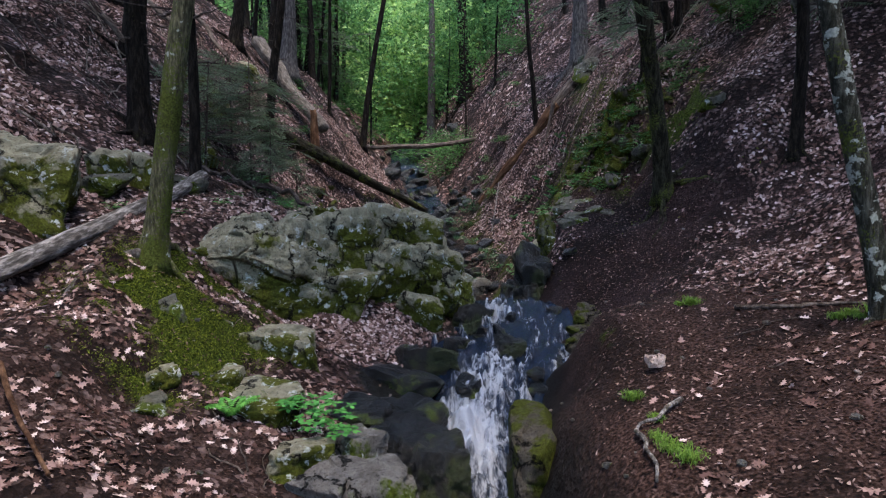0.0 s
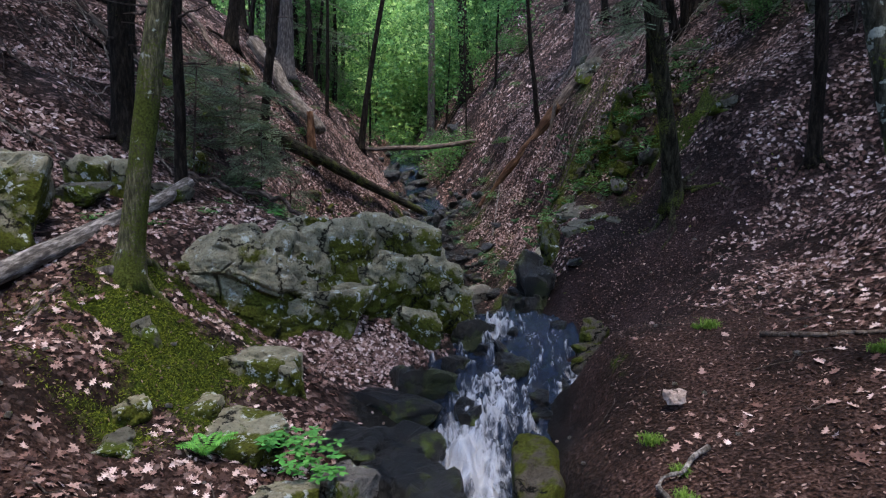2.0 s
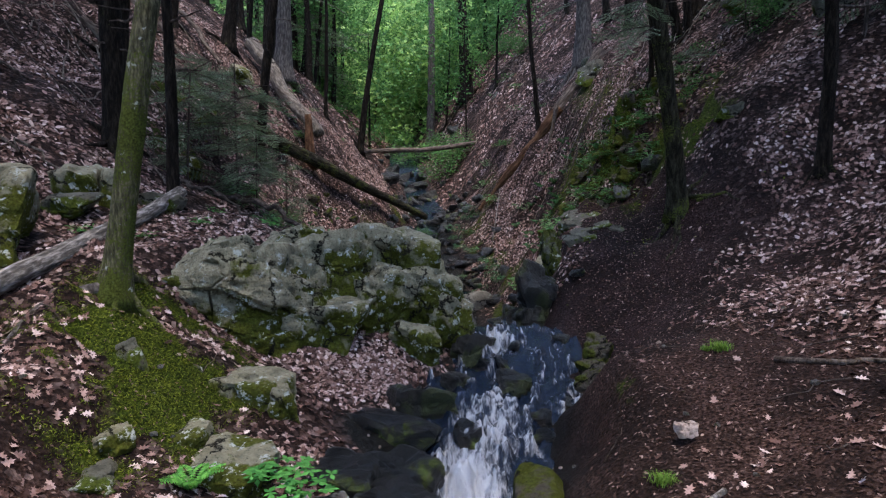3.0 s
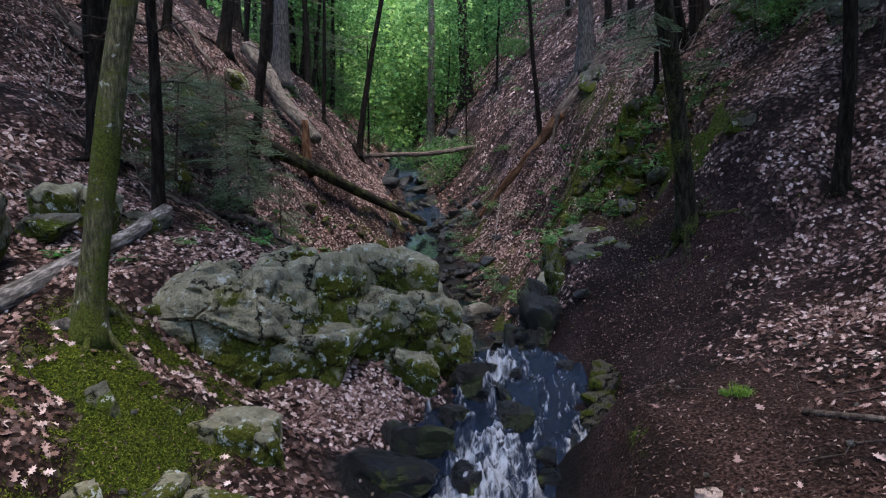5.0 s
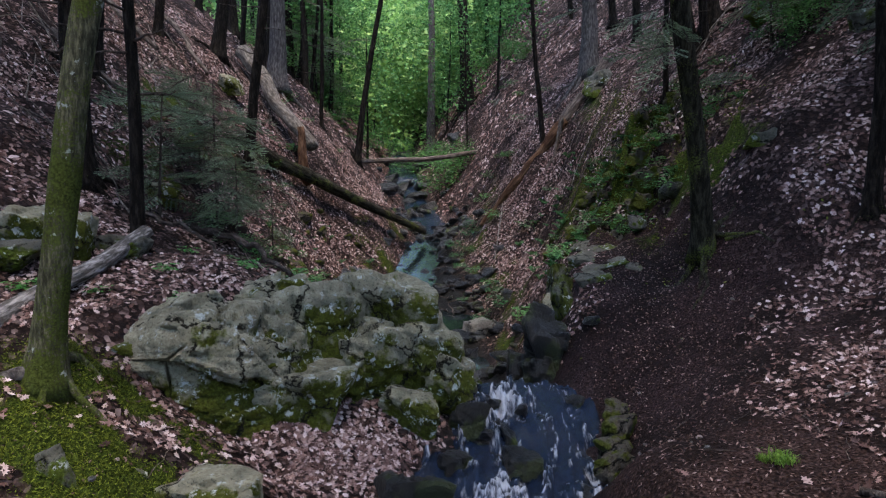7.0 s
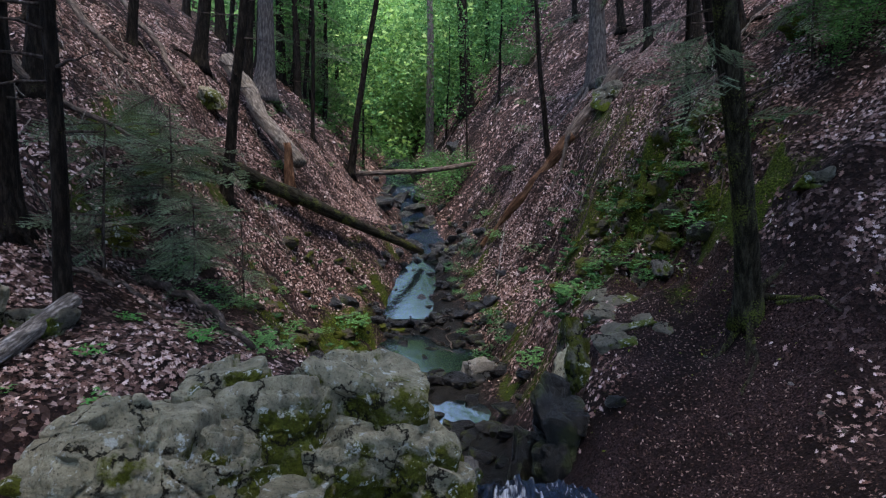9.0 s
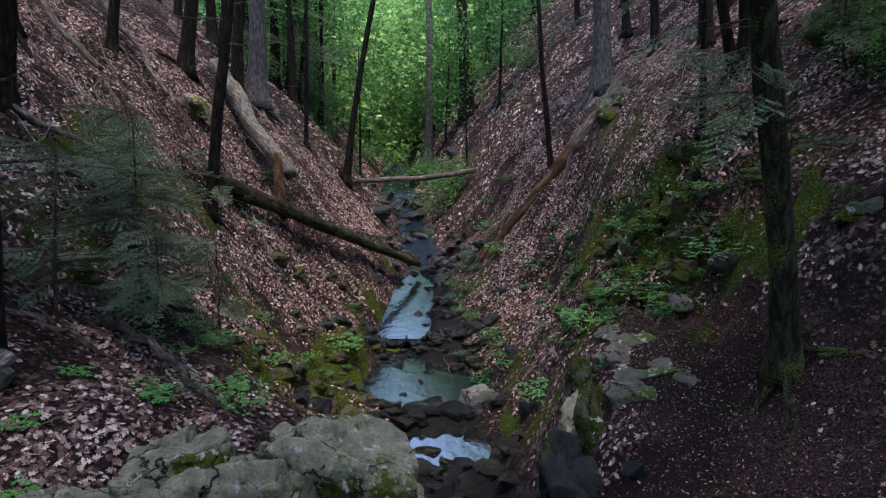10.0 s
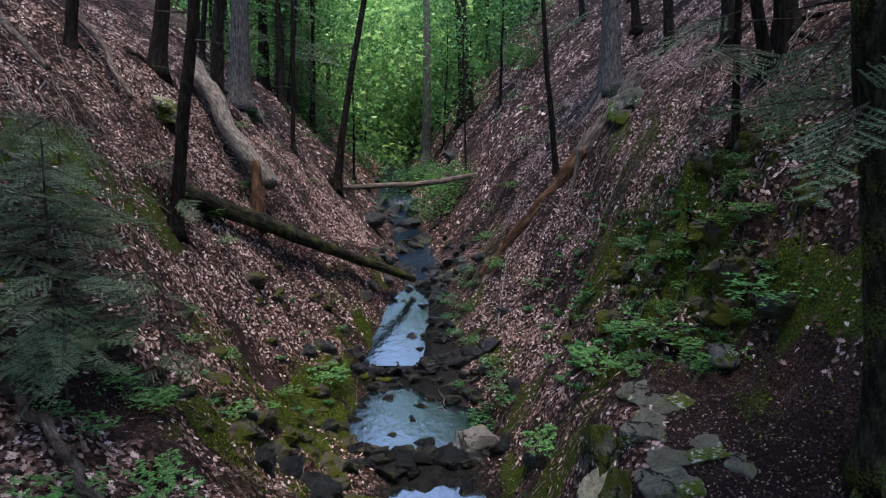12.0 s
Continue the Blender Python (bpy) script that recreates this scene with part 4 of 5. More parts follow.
for y0, west, east, cnt in ((25.7, -2.5, 1.6, 24), (25.2, -2.2, 1.6, 16), (21.2, -1.6, 1.9, 14), (20.6, -1.6, 1.7, 13), (20.9, -1.4, 1.2, 10), (32.5, -1.9, 1.3, 13), (18.4, -1.4, 2.0, 12), (17.8, -1.2, 1.8, 10)):
    for x in np.linspace(west, east, cnt):
        yy, s = y0 + RNG.uniform(-0.4, 0.4), RNG.uniform(0.25, 0.75)
        lay_stone(x, yy, ground_at(x, yy) + 0.08 * s, s, "dark stone in a low dam across the stream")

for x in np.linspace(-1.7, 1.1, 13):
    yy, s = 25.7 + RNG.uniform(-0.15, 0.15), RNG.uniform(0.35, 0.7)
    lay_stone(x, yy, 0.2, s, "dark stone holding back the upper pool")

for i in range(70):
    y = RNG.uniform(21.6, 31.5)
    west, east, level = (float(np.interp(y, (21.3, 25.2, 25.9, 30.0, 32.4), v)) for v in ((-2.1, -2.5, -2.3, -2.2, -1.9), (1.9, 1.2, 0.1, 0.0, 0.3), (-0.6, -0.12, 0.33, 1.3, 1.93)))
    x = RNG.choice((west + RNG.uniform(-0.3, 0.25), east + RNG.uniform(-0.5, 1.2), RNG.uniform(west, east) if y < 25.5 else east + RNG.uniform(0, 1.4)))
    s = RNG.uniform(0.2, 0.62)
    lay_stone(x, y, level - 0.02, s, "dark wet stone standing out of the pool")
v, f = joined(FAR_STONES)
thing("stones", mesh_from("stones", v, f, ROCK_WET, False), None, "dark wet stones damming and lining the upper pool", "stones", kind="stuff")

MOSSED = [rock_mesh("stone", (1, 0.9, 0.8), 230 + i, ROCK_BANK, 6, 3, 0.06, 0.0, 5) for i in range(3)]

# ---- trees ----


def spray_mesh(name, seed, length=1.5, twigs=22):
    """A flat, drooping hemlock bough: axis, side twigs and rows of needles. Grows along +x."""
    rng = np.random.default_rng(seed)
    wood, leaf_v, leaf_f = [], [], []
    u = np.linspace(0, 1, 8)
    axis = np.stack([u * length, 0.06 * np.sin(u * 3 + seed), -0.22 * length * u**2], 1)
    wood.append(tube(axis, 0.012 * (1.1 - u), 5))

    def needles(p, q, size):
        n = max(3, int(np.linalg.norm(q - p) / 0.022))
        d = (q - p) / (np.linalg.norm(q - p) + 1e-9)
        side = np.cross(d, (0, 0, 1.0))
        side /= np.linalg.norm(side) + 1e-9
        for k in range(n):
            c = p + (q - p) * (k + 0.5) / n
            for sgn in (-1, 1):
                tip = c + side * sgn * size * rng.uniform(0.7, 1.2) + d * size * 0.5 + np.array((0, 0, rng.uniform(-0.3, 0.2) * size))
                i = len(leaf_v)
                leaf_v.extend([c - d * 0.006, tip, c + d * 0.008])
                leaf_f.append((i, i + 1, i + 2))

    for k in range(twigs):
        s = 0.12 + 0.86 * k / twigs
        base = np.array([np.interp(s, u, axis[:, j]) for j in range(3)])
        sgn = 1 if k % 2 else -1
        ln = length * 0.42 * (1.05 - s) ** 0.7 * rng.uniform(0.7, 1.15)
        tip = base + np.array([ln * 0.7, sgn * ln * 0.75, -0.12 * ln + rng.uniform(-0.04, 0.04)])
        wood.append(tube(np.array([base, (base + tip) / 2 + (0, 0, 0.01), tip]), [0.005, 0.004, 0.002], 3, caps=False))
        needles(base, tip, 0.03)
        for j in range(4):
            b2 = base + (tip - base) * (0.25 + 0.18 * j)
            for s2 in (-1, 1):
                t2 = b2 + ln * 0.3 * np.array([0.8, s2 * 0.5 + sgn * 0.2, -0.12]) * rng.uniform(0.6, 1.1)
                needles(b2, t2, 0.024)
    needles(axis[-3], axis[-1], 0.028)
    wv, wf = joined(wood)
    me = bpy.data.meshes.new(name)
    me.from_pydata([tuple(v) for v in wv] + [tuple(v) for v in leaf_v], [], wf + [tuple(i + len(wv) for i in q) for q in leaf_f])
    me.materials.append(TWIG)
    me.materials.append(NEEDLES)
    me.polygons.foreach_set("material_index", [0] * len(wf) + [1] * len(leaf_f))
    return me


SPRAYS = [spray_mesh("bough", s) for s in (1, 2, 3)]


def leaf_cloud(name, seed, count, spread, size, mat, clumps=40):
    """Many small leaves gathered in uneven clumps."""
    rng = np.random.default_rng(seed)
    c = rng.normal(size=(clumps, 3)) * np.asarray(spread) * 0.5
    which = rng.integers(clumps, size=count)
    p = c[which] + rng.normal(size=(count, 3)) * np.asarray(spread) * 0.13
    a = rng.normal(size=(count, 3))
    a /= np.linalg.norm(a, axis=1)[:, None]
    a[:, 2] *= 0.5
    b = np.cross(a, rng.normal(size=(count, 3)))
    b /= np.linalg.norm(b, axis=1)[:, None]
    s = size * rng.uniform(0.6, 1.3, (count, 1))
    v = np.stack([p + a * s, p + b * s * 0.45, p - b * s * 0.45], 1).reshape(-1, 3)
    i = np.arange(count) * 3
    return mesh_from(name, v, np.stack([i, i + 1, i + 2], 1).tolist(), mat, False)


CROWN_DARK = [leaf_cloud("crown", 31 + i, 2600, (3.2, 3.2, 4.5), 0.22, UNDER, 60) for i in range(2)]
# Wide crowns added out of view to hold back sky and sun.
SHADE_CANOPY = [leaf_cloud("crown", 51 + i, 760, (7.5, 7.5, 3.6), 0.6, HIGH, 45) for i in range(2)]
# Brightest leaf green; full sun on the far crowns is in its colour.
BRIGHT = leaf_material("leaves_coloured_full_sun", ((0.0, (0.1, 0.24, 0.07)), (0.5, (0.25, 0.45, 0.12)), (1.0, (0.5, 0.68, 0.26))), 0.55)
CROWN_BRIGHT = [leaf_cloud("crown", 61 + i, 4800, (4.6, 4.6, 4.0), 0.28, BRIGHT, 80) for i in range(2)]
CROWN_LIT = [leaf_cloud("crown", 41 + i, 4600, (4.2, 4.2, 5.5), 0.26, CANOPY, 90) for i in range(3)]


def tree(name, x, y, r, tall, lean, mat, seed, label, roots=5, boughs=(), stubs=4, crown=None, second=None, z=None, sides=14, crown_at=0.8, group=""):
    """A trunk with flared foot, root ridges, dead stubs, boughs and a crown. lean: metres per metre east and north."""
    rng = np.random.default_rng(seed)
    base = new(name)
    gz = ground_at(x, y) if z is None else z
    base.matrix_basis = pose(x, y, gz)
    tagged(base, label, "tree", group)
    n = 26
    u = np.linspace(0, 1, n) ** 1.25
    hh = u * tall - 0.25
    bend = 0.12 * tall * 0.1
    px = lean[0] * hh + bend * (fbm(u * 3, seed * 1.3 + u * 0, 0.3, 3))
    py = lean[1] * hh + bend * (fbm(u * 3, seed * 2.1 + u * 0, 5.3, 3))
    rad = r * (1 - 0.62 * u) * (1 + 0.75 * np.exp(-(hh + 0.15) / (r * 1.6)))
    tv, tf = tube(np.stack([px, py, hh], 1), rad, sides, 0.12, seed)
    pieces = [(tv, tf)]
    for i in range(roots):
        a = 2 * np.pi * (i + rng.uniform(-0.3, 0.3)) / max(roots, 1)
        ln = r * rng.uniform(3.0, 5.0)
        w = np.linspace(0, 1, 6)
        rx, ry = np.cos(a) * ln * w, np.sin(a) * ln * w + 0.1 * r * np.sin(w * 6)
        rz = height(x + rx, y + ry) + relief(x + rx, y + ry) - gz + r * 0.9 * (1 - w) ** 2 - 0.03 * w
        pieces.append(tube(np.stack([rx, ry, rz], 1), r * 0.42 * (1 - 0.75 * w), 7, 0.1, seed + i))
    v, f = joined(pieces)
    thing("trunk", mesh_from("trunk", v, f, mat), parent=base)
    at = lambda h: (np.interp(h, hh, px), np.interp(h, hh, py), h, np.interp(h, hh, rad))
    for i in range(stubs):
        h = rng.uniform(0.25, 0.75) * min(tall, 8)
        cx, cy, cz, cr = at(h)
        a = rng.uniform(0, 2 * np.pi)
        ln = rng.uniform(0.4, 1.5)
        p = curve_points((cx, cy, cz), (cx + np.cos(a) * ln, cy + np.sin(a) * ln, cz + rng.uniform(-0.2, 0.25) * ln), 6, 0.05, 0, seed + i)
        sv, sf = tube(p, np.linspace(min(0.03, cr * 0.3), 0.006, 6), 5)
        thing("dead_branch", mesh_from("dead_branch", sv, sf, TWIG), parent=base, label="bare dead branch")
    for h, a, ln, k in boughs:
        cx, cy, cz, cr = at(h)
        thing("bough", SPRAYS[k % 3], pose(cx, cy, cz, RNG.uniform(-32, 32), RNG.uniform(-16, 24), a) @ Matrix.Diagonal((ln, ln, ln, 1)), parent=base, label="drooping green needle bough")
    if crown is not None:
        cx, cy, cz, cr = at(tall * crown_at)
        thing("crown", crown, pose(cx, cy, cz, 0, 0, seed * 47), parent=base)
    return base


def boughs(count, low, high, seed, size=1.2, toward=None, spread=180):
    rng = np.random.default_rng(seed)
    return [(rng.uniform(low, high), (rng.uniform(0, 360) if toward is None else toward + rng.uniform(-spread, spread)), size * rng.uniform(0.6, 1.25), int(rng.integers(3))) for _ in range(count)]


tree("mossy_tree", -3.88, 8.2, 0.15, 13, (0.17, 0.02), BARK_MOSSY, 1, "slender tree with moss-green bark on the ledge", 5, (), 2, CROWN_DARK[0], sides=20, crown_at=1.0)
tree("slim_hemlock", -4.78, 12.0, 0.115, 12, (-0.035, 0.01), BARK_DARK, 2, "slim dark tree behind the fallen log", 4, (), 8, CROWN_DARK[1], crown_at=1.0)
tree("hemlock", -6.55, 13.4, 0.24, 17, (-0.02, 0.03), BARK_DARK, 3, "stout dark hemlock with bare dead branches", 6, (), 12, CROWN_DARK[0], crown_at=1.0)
# Its oversized crown, out of view, is there to shade the west bank.
tree("hemlock", -6.62, 23.0, 0.18, 15, (0.13, 0.0), BARK_DARK, 4, "dark straight hemlock on the west slope", 4, boughs(3, 0.6, 2.0, 4, 0.8), 6, SHADE_CANOPY[0], crown_at=0.9)
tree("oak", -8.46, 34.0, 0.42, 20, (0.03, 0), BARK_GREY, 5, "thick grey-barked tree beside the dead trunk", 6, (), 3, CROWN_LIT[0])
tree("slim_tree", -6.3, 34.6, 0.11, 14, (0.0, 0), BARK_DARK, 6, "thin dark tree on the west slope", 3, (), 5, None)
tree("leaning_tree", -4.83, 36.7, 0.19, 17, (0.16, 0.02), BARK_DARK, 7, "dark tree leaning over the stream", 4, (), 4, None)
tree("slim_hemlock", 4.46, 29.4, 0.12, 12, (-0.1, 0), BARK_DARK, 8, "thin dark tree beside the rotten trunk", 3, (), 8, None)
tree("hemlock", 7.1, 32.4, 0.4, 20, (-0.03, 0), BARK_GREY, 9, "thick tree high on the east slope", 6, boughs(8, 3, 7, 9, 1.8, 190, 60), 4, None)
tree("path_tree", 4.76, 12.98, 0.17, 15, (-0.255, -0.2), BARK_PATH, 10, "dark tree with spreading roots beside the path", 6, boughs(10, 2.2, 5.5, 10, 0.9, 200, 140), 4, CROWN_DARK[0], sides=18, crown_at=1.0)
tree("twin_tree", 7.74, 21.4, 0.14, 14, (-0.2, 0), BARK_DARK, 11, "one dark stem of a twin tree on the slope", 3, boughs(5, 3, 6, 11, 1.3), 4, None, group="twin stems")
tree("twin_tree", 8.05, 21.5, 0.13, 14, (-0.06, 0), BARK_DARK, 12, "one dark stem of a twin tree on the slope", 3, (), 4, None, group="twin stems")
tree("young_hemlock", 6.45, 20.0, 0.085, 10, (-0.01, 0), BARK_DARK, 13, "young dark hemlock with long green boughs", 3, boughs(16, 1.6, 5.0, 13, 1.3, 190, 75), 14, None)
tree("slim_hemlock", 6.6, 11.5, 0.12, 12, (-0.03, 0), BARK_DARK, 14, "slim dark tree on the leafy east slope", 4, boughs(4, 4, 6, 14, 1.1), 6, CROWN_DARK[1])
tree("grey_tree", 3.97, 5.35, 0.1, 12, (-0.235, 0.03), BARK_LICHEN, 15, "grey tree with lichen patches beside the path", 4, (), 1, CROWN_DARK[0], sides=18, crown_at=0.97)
tree("hemlock", -1.0, 55.0, 0.38, 20, (0.0, 0), BARK_GREY, 16, "tall grey trunk in the valley bottom", 4, (), 3, None)
tree("hemlock", 1.9, 52.0, 0.5, 22, (-0.05, 0), BARK_DARK, 17, "tall dark trunk on the leafy slope", 5, (), 3, None)
tree("slim_tree", 1.6, 42.0, 0.07, 9, (-0.02, 0), BARK_DARK, 18, "thin young trunk on the leafy slope", 2, (), 3, None)

# young hemlock whose soft boughs fill the west bank
tree("hemlock_sapling", -4.75, 15.2, 0.035, 3.4, (0.02, -0.05), TWIG, 21, "bushy young hemlock with feathery grey-green boughs", 2, boughs(38, 0.3, 3.0, 21, 0.8), 6, None, sides=8)
tree("hemlock_sapling", -4.0, 14.2, 0.022, 1.9, (0.03, -0.05), TWIG, 22, "small feathery hemlock sapling on the west bank", 2, boughs(26, 0.4, 1.8, 22, 0.5), 4, None, sides=8)
tree("hemlock_sapling", -6.0, 17.5, 0.03, 2.8, (0.02, -0.05), TWIG, 23, "bushy young hemlock with feathery grey-green boughs", 2, boughs(30, 0.3, 2.6, 23, 0.8), 6, None, sides=8)
tree("hemlock_sapling", 7.9, 17.2, 0.03, 3.0, (-0.05, -0.05), TWIG, 24, "bushy young hemlock on the east slope", 2, boughs(26, 0.5, 2.8, 24, 0.9), 6, None, sides=8)

tree("hemlock_sapling", -5.4, 14.0, 0.03, 2.6, (0.06, -0.02), TWIG, 25, "bushy young hemlock with feathery grey-green boughs", 2, boughs(26, 0.4, 2.5, 25, 0.75), 8, None, sides=8)
tree("hemlock_sapling", -3.9, 16.4, 0.025, 2.2, (0.0, -0.05), TWIG, 26, "small feathery hemlock sapling on the west bank", 2, boughs(22, 0.3, 2.1, 26, 0.7), 6, None, sides=8)

for i, (x, y) in enumerate(((8.9, 14.6), (9.7, 16.3), (9.0, 19.4), (10.6, 14.0), (8.2, 13.0))):
    tree("hemlock_sapling", x, y, 0.04, 3.6, (-0.04, -0.04), TWIG, 31 + i, "dark feathery young hemlock high on the east slope", 2, boughs(13, 0.5, 3.3, 31 + i, 1.0), 5, None, sides=8, group="young hemlocks")

# the wood up the valley
far = np.random.default_rng(99)
kinds = ((BARK_DARK, "slim dark trunk in the wood up the valley"), (BARK_GREY, "grey trunk in the wood up the valley"))
count = 0
while count < 54:
    y = far.uniform(36, 120)
    x = float(stream_x(y)) + far.normal() * (9 + y * 0.13)
    if abs(x - stream_x(y)) < 2.2:
        continue
    mat, lab = kinds[int(far.integers(2))]
    tree("forest_tree", x, y, far.uniform(0.09, 0.33), far.uniform(13, 22), (far.normal() * 0.03, 0), mat, 300 + count, lab, 0, (), 1, CROWN_LIT[count % 3] if y > 80 or abs(x - stream_x(y)) > 9 and count % 2 else None, sides=8, crown_at=far.uniform(0.5, 0.85), group="wood up the valley")
    count += 1
# Trees added on both slopes; their unseen crowns leave a slot of light.
tall = np.random.default_rng(77)
for side in (-1, 1):
    for i in range(17):
        y = -14 + 3.9 * i + tall.uniform(-1.2, 1.2)
        for x in (tall.uniform(8.5, 11), tall.uniform(14, 20)):
            if y < 9 and x < 10:
                continue
            tree("added_tree", side * x, y, tall.uniform(0.13, 0.3), tall.uniform(15, 20), (-side * tall.uniform(0.05, 0.12), 0), BARK_DARK, 400 + 2 * i, "dark trunk added high on the ravine side", 3, (), 5, None if y > 13 and (x < 12 and (side < 0 or i % 2) or x > 12 and i % 2) else SHADE_CANOPY[i % 2], sides=9, crown_at=0.85, group="trees high on the slopes")

# Unseen trees behind the camera, added to cut light on the facing rock.
for i in range(40):
    x, y = tall.uniform(-16, 16), tall.uniform(-34, -5)
    if abs(x) < 2 and y > -9:
        continue
    tree("added_tree", x, y, tall.uniform(0.13, 0.3), tall.uniform(13, 20), (0, 0), BARK_DARK, 500 + i, "unseen dark trunk added down the valley", 3, (), 5, SHADE_CANOPY[i % 2] if i % 5 < 2 else None, sides=9, crown_at=tall.uniform(0.45, 0.9), group="wood down the valley")

dim = np.random.default_rng(91)
for i in range(16):
    x, y = dim.uniform(-15, -7.5), dim.uniform(39, 58)
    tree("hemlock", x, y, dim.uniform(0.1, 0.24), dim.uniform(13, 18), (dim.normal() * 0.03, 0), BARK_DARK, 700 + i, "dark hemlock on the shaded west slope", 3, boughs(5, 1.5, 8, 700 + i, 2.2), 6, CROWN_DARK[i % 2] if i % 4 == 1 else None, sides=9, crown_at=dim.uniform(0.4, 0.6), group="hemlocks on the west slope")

# green understorey up the valley
for i in range(46):
    y = far.uniform(40, 105)
    x = float(stream_x(y)) + far.normal() * (2.5 + y * 0.05)
    s = far.uniform(0.35, 0.8)
    if abs(x - stream_x(y)) < 2.0 and y < 52:
        continue
    # Dark leaf copies nearer, bright ones far: the valley's light as colour.
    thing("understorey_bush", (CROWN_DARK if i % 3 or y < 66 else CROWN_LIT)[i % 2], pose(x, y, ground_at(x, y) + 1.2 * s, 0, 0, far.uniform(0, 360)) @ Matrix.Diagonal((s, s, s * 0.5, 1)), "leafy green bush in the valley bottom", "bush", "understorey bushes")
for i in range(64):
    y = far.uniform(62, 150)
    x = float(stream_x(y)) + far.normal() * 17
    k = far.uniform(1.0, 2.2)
    thing("far_foliage", (CROWN_BRIGHT[i % 2] if i % 2 else CROWN_LIT[i % 3]), pose(x, y, ground_at(x, y) + far.uniform(1, 5 + 0.1 * y), 0, 0, far.uniform(0, 360)) @ Matrix.Diagonal((k, k, k, 1)), "mass of green leaves coloured as sunlit far up the valley", "foliage", kind="stuff")
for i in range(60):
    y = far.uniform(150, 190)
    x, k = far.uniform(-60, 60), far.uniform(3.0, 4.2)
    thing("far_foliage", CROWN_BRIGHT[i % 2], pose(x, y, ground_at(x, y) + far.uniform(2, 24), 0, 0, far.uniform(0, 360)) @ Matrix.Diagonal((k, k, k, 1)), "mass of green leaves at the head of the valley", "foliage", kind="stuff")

mid = np.random.default_rng(123)
for i in range(14):
    y = mid.uniform(46, 74)
    x = float(stream_x(y)) + mid.choice((-1, 1)) * mid.uniform(2.6, 9.0)
    tree("young_tree", x, y, mid.uniform(0.06, 0.12), mid.uniform(6, 12), (mid.normal() * 0.04, 0), BARK_DARK, 800 + i, "shaded young tree in leaf up the valley", 0, (), 2, CROWN_DARK[i % 2], sides=8, crown_at=mid.uniform(0.6, 1.0), group="young trees up the valley")

# ---- fallen wood ----


def log(name, a, b, r0, r1, mat, label, seed, wobble=0.12, sag=0.0, sides=20, n=60, category="log"):
    p = curve_points(a, b, n, wobble, sag, seed)
    v, f = tube(p, np.linspace(r0, r1, n), sides, 0.14, seed)
    turn = (Vector(b) - Vector(a)).to_track_quat("Z", "Y").to_matrix()
    v = (v - np.asarray(a)) @ np.array(turn)
    return thing(name, mesh_from(name, v, f, mat), Matrix.Translation(a) @ turn.to_4x4(), label, category)


log("fallen_log", (-5.3, 4.6, 1.5), (-4.7, 12.0, 3.4), 0.135, 0.115, WOOD_PALE, "weathered pale log lying up the bank", 1, 0.1)
log("fallen_log", (-7.15, 23.9, 5.8), (-0.85, 31.7, 2.2), 0.3, 0.14, BARK_PATH, "dark mossy log lying down to the stream", 2, 0.05)
log("dead_trunk", (-9.1, 30.6, 10.5), (-5.25, 27.2, 5.95), 0.33, 0.24, WOOD_GREY, "long grey dead trunk lying down the slope", 3, 0.2)
log("broken_stump", (-5.5, 26.8, 4.4), (-5.62, 26.8, 6.7), 0.24, 0.13, WOOD_ROT, "splintered reddish stump of a broken tree", 4, 0.08, n=10)
log("log_across_stream", (-4.9, 38.0, 5.9), (2.2, 40.7, 6.7), 0.13, 0.15, WOOD_DEAD, "bare log lying across the stream", 5, 0.1, 0.12)
log("rotten_trunk", (1.8, 30.0, 2.6), (5.3, 28.5, 7.1), 0.16, 0.3, WOOD_ROT, "rotten orange-brown trunk leaning on the east bank", 6, 0.15)
log("rotten_trunk", (5.1, 28.6, 7.0), (7.2, 29.2, 9.9), 0.26, 0.3, WOOD_DEAD, "grey upper end of a fallen trunk", 7, 0.15)
log("broken_branch", (4.4, 27.8, 5.0), (5.0, 28.0, 7.3), 0.05, 0.1, WOOD_DEAD, "splintered pale branch against the trunk", 8, 0.15, n=10, category="branch")
log("slope_branch", (-9.5, 17.5, 8.0), (-6.2, 18.5, 5.2), 0.09, 0.03, WOOD_DEAD, "bare grey branch lying on the leafy slope", 9, 0.2, category="branch")
log("slope_log", (-13.0, 24.0, 12.4), (-9.0, 22.0, 8.6), 0.13, 0.07, WOOD_DEAD, "grey fallen stem lying on the leafy slope", 10, 0.2)
log("slope_log", (-12.4, 28.0, 12.6), (-8.6, 25.0, 8.4), 0.12, 0.07, WOOD_DEAD, "grey fallen stem lying on the leafy slope", 11, 0.2)


def stick(x0, y0, x1, y1, r, mat, label, seed, lift=0.03, wobble=0.08, name="stick", n=10, up=0.0):
    n = 40 if name == "root" else n
    p = curve_points((x0, y0, 0), (x1, y1, 0), n, wobble, 0, seed)
    p[:, 2] = height(p[:, 0], p[:, 1]) + relief(p[:, 0], p[:, 1]) + lift + up * np.linspace(0, 1, n)
    if name == "root":
        p[:, 2] = np.convolve(np.pad(p[:, 2], 5, "edge"), np.ones(11) / 11, "valid")
    v, f = tube(p, np.linspace(r, r * 0.55, n), 12 if name == "root" else 7, 0.02 if name == "root" else 0.07, seed)
    return thing(name, mesh_from(name, v, f, mat), None, label, "stick" if name == "stick" else name)


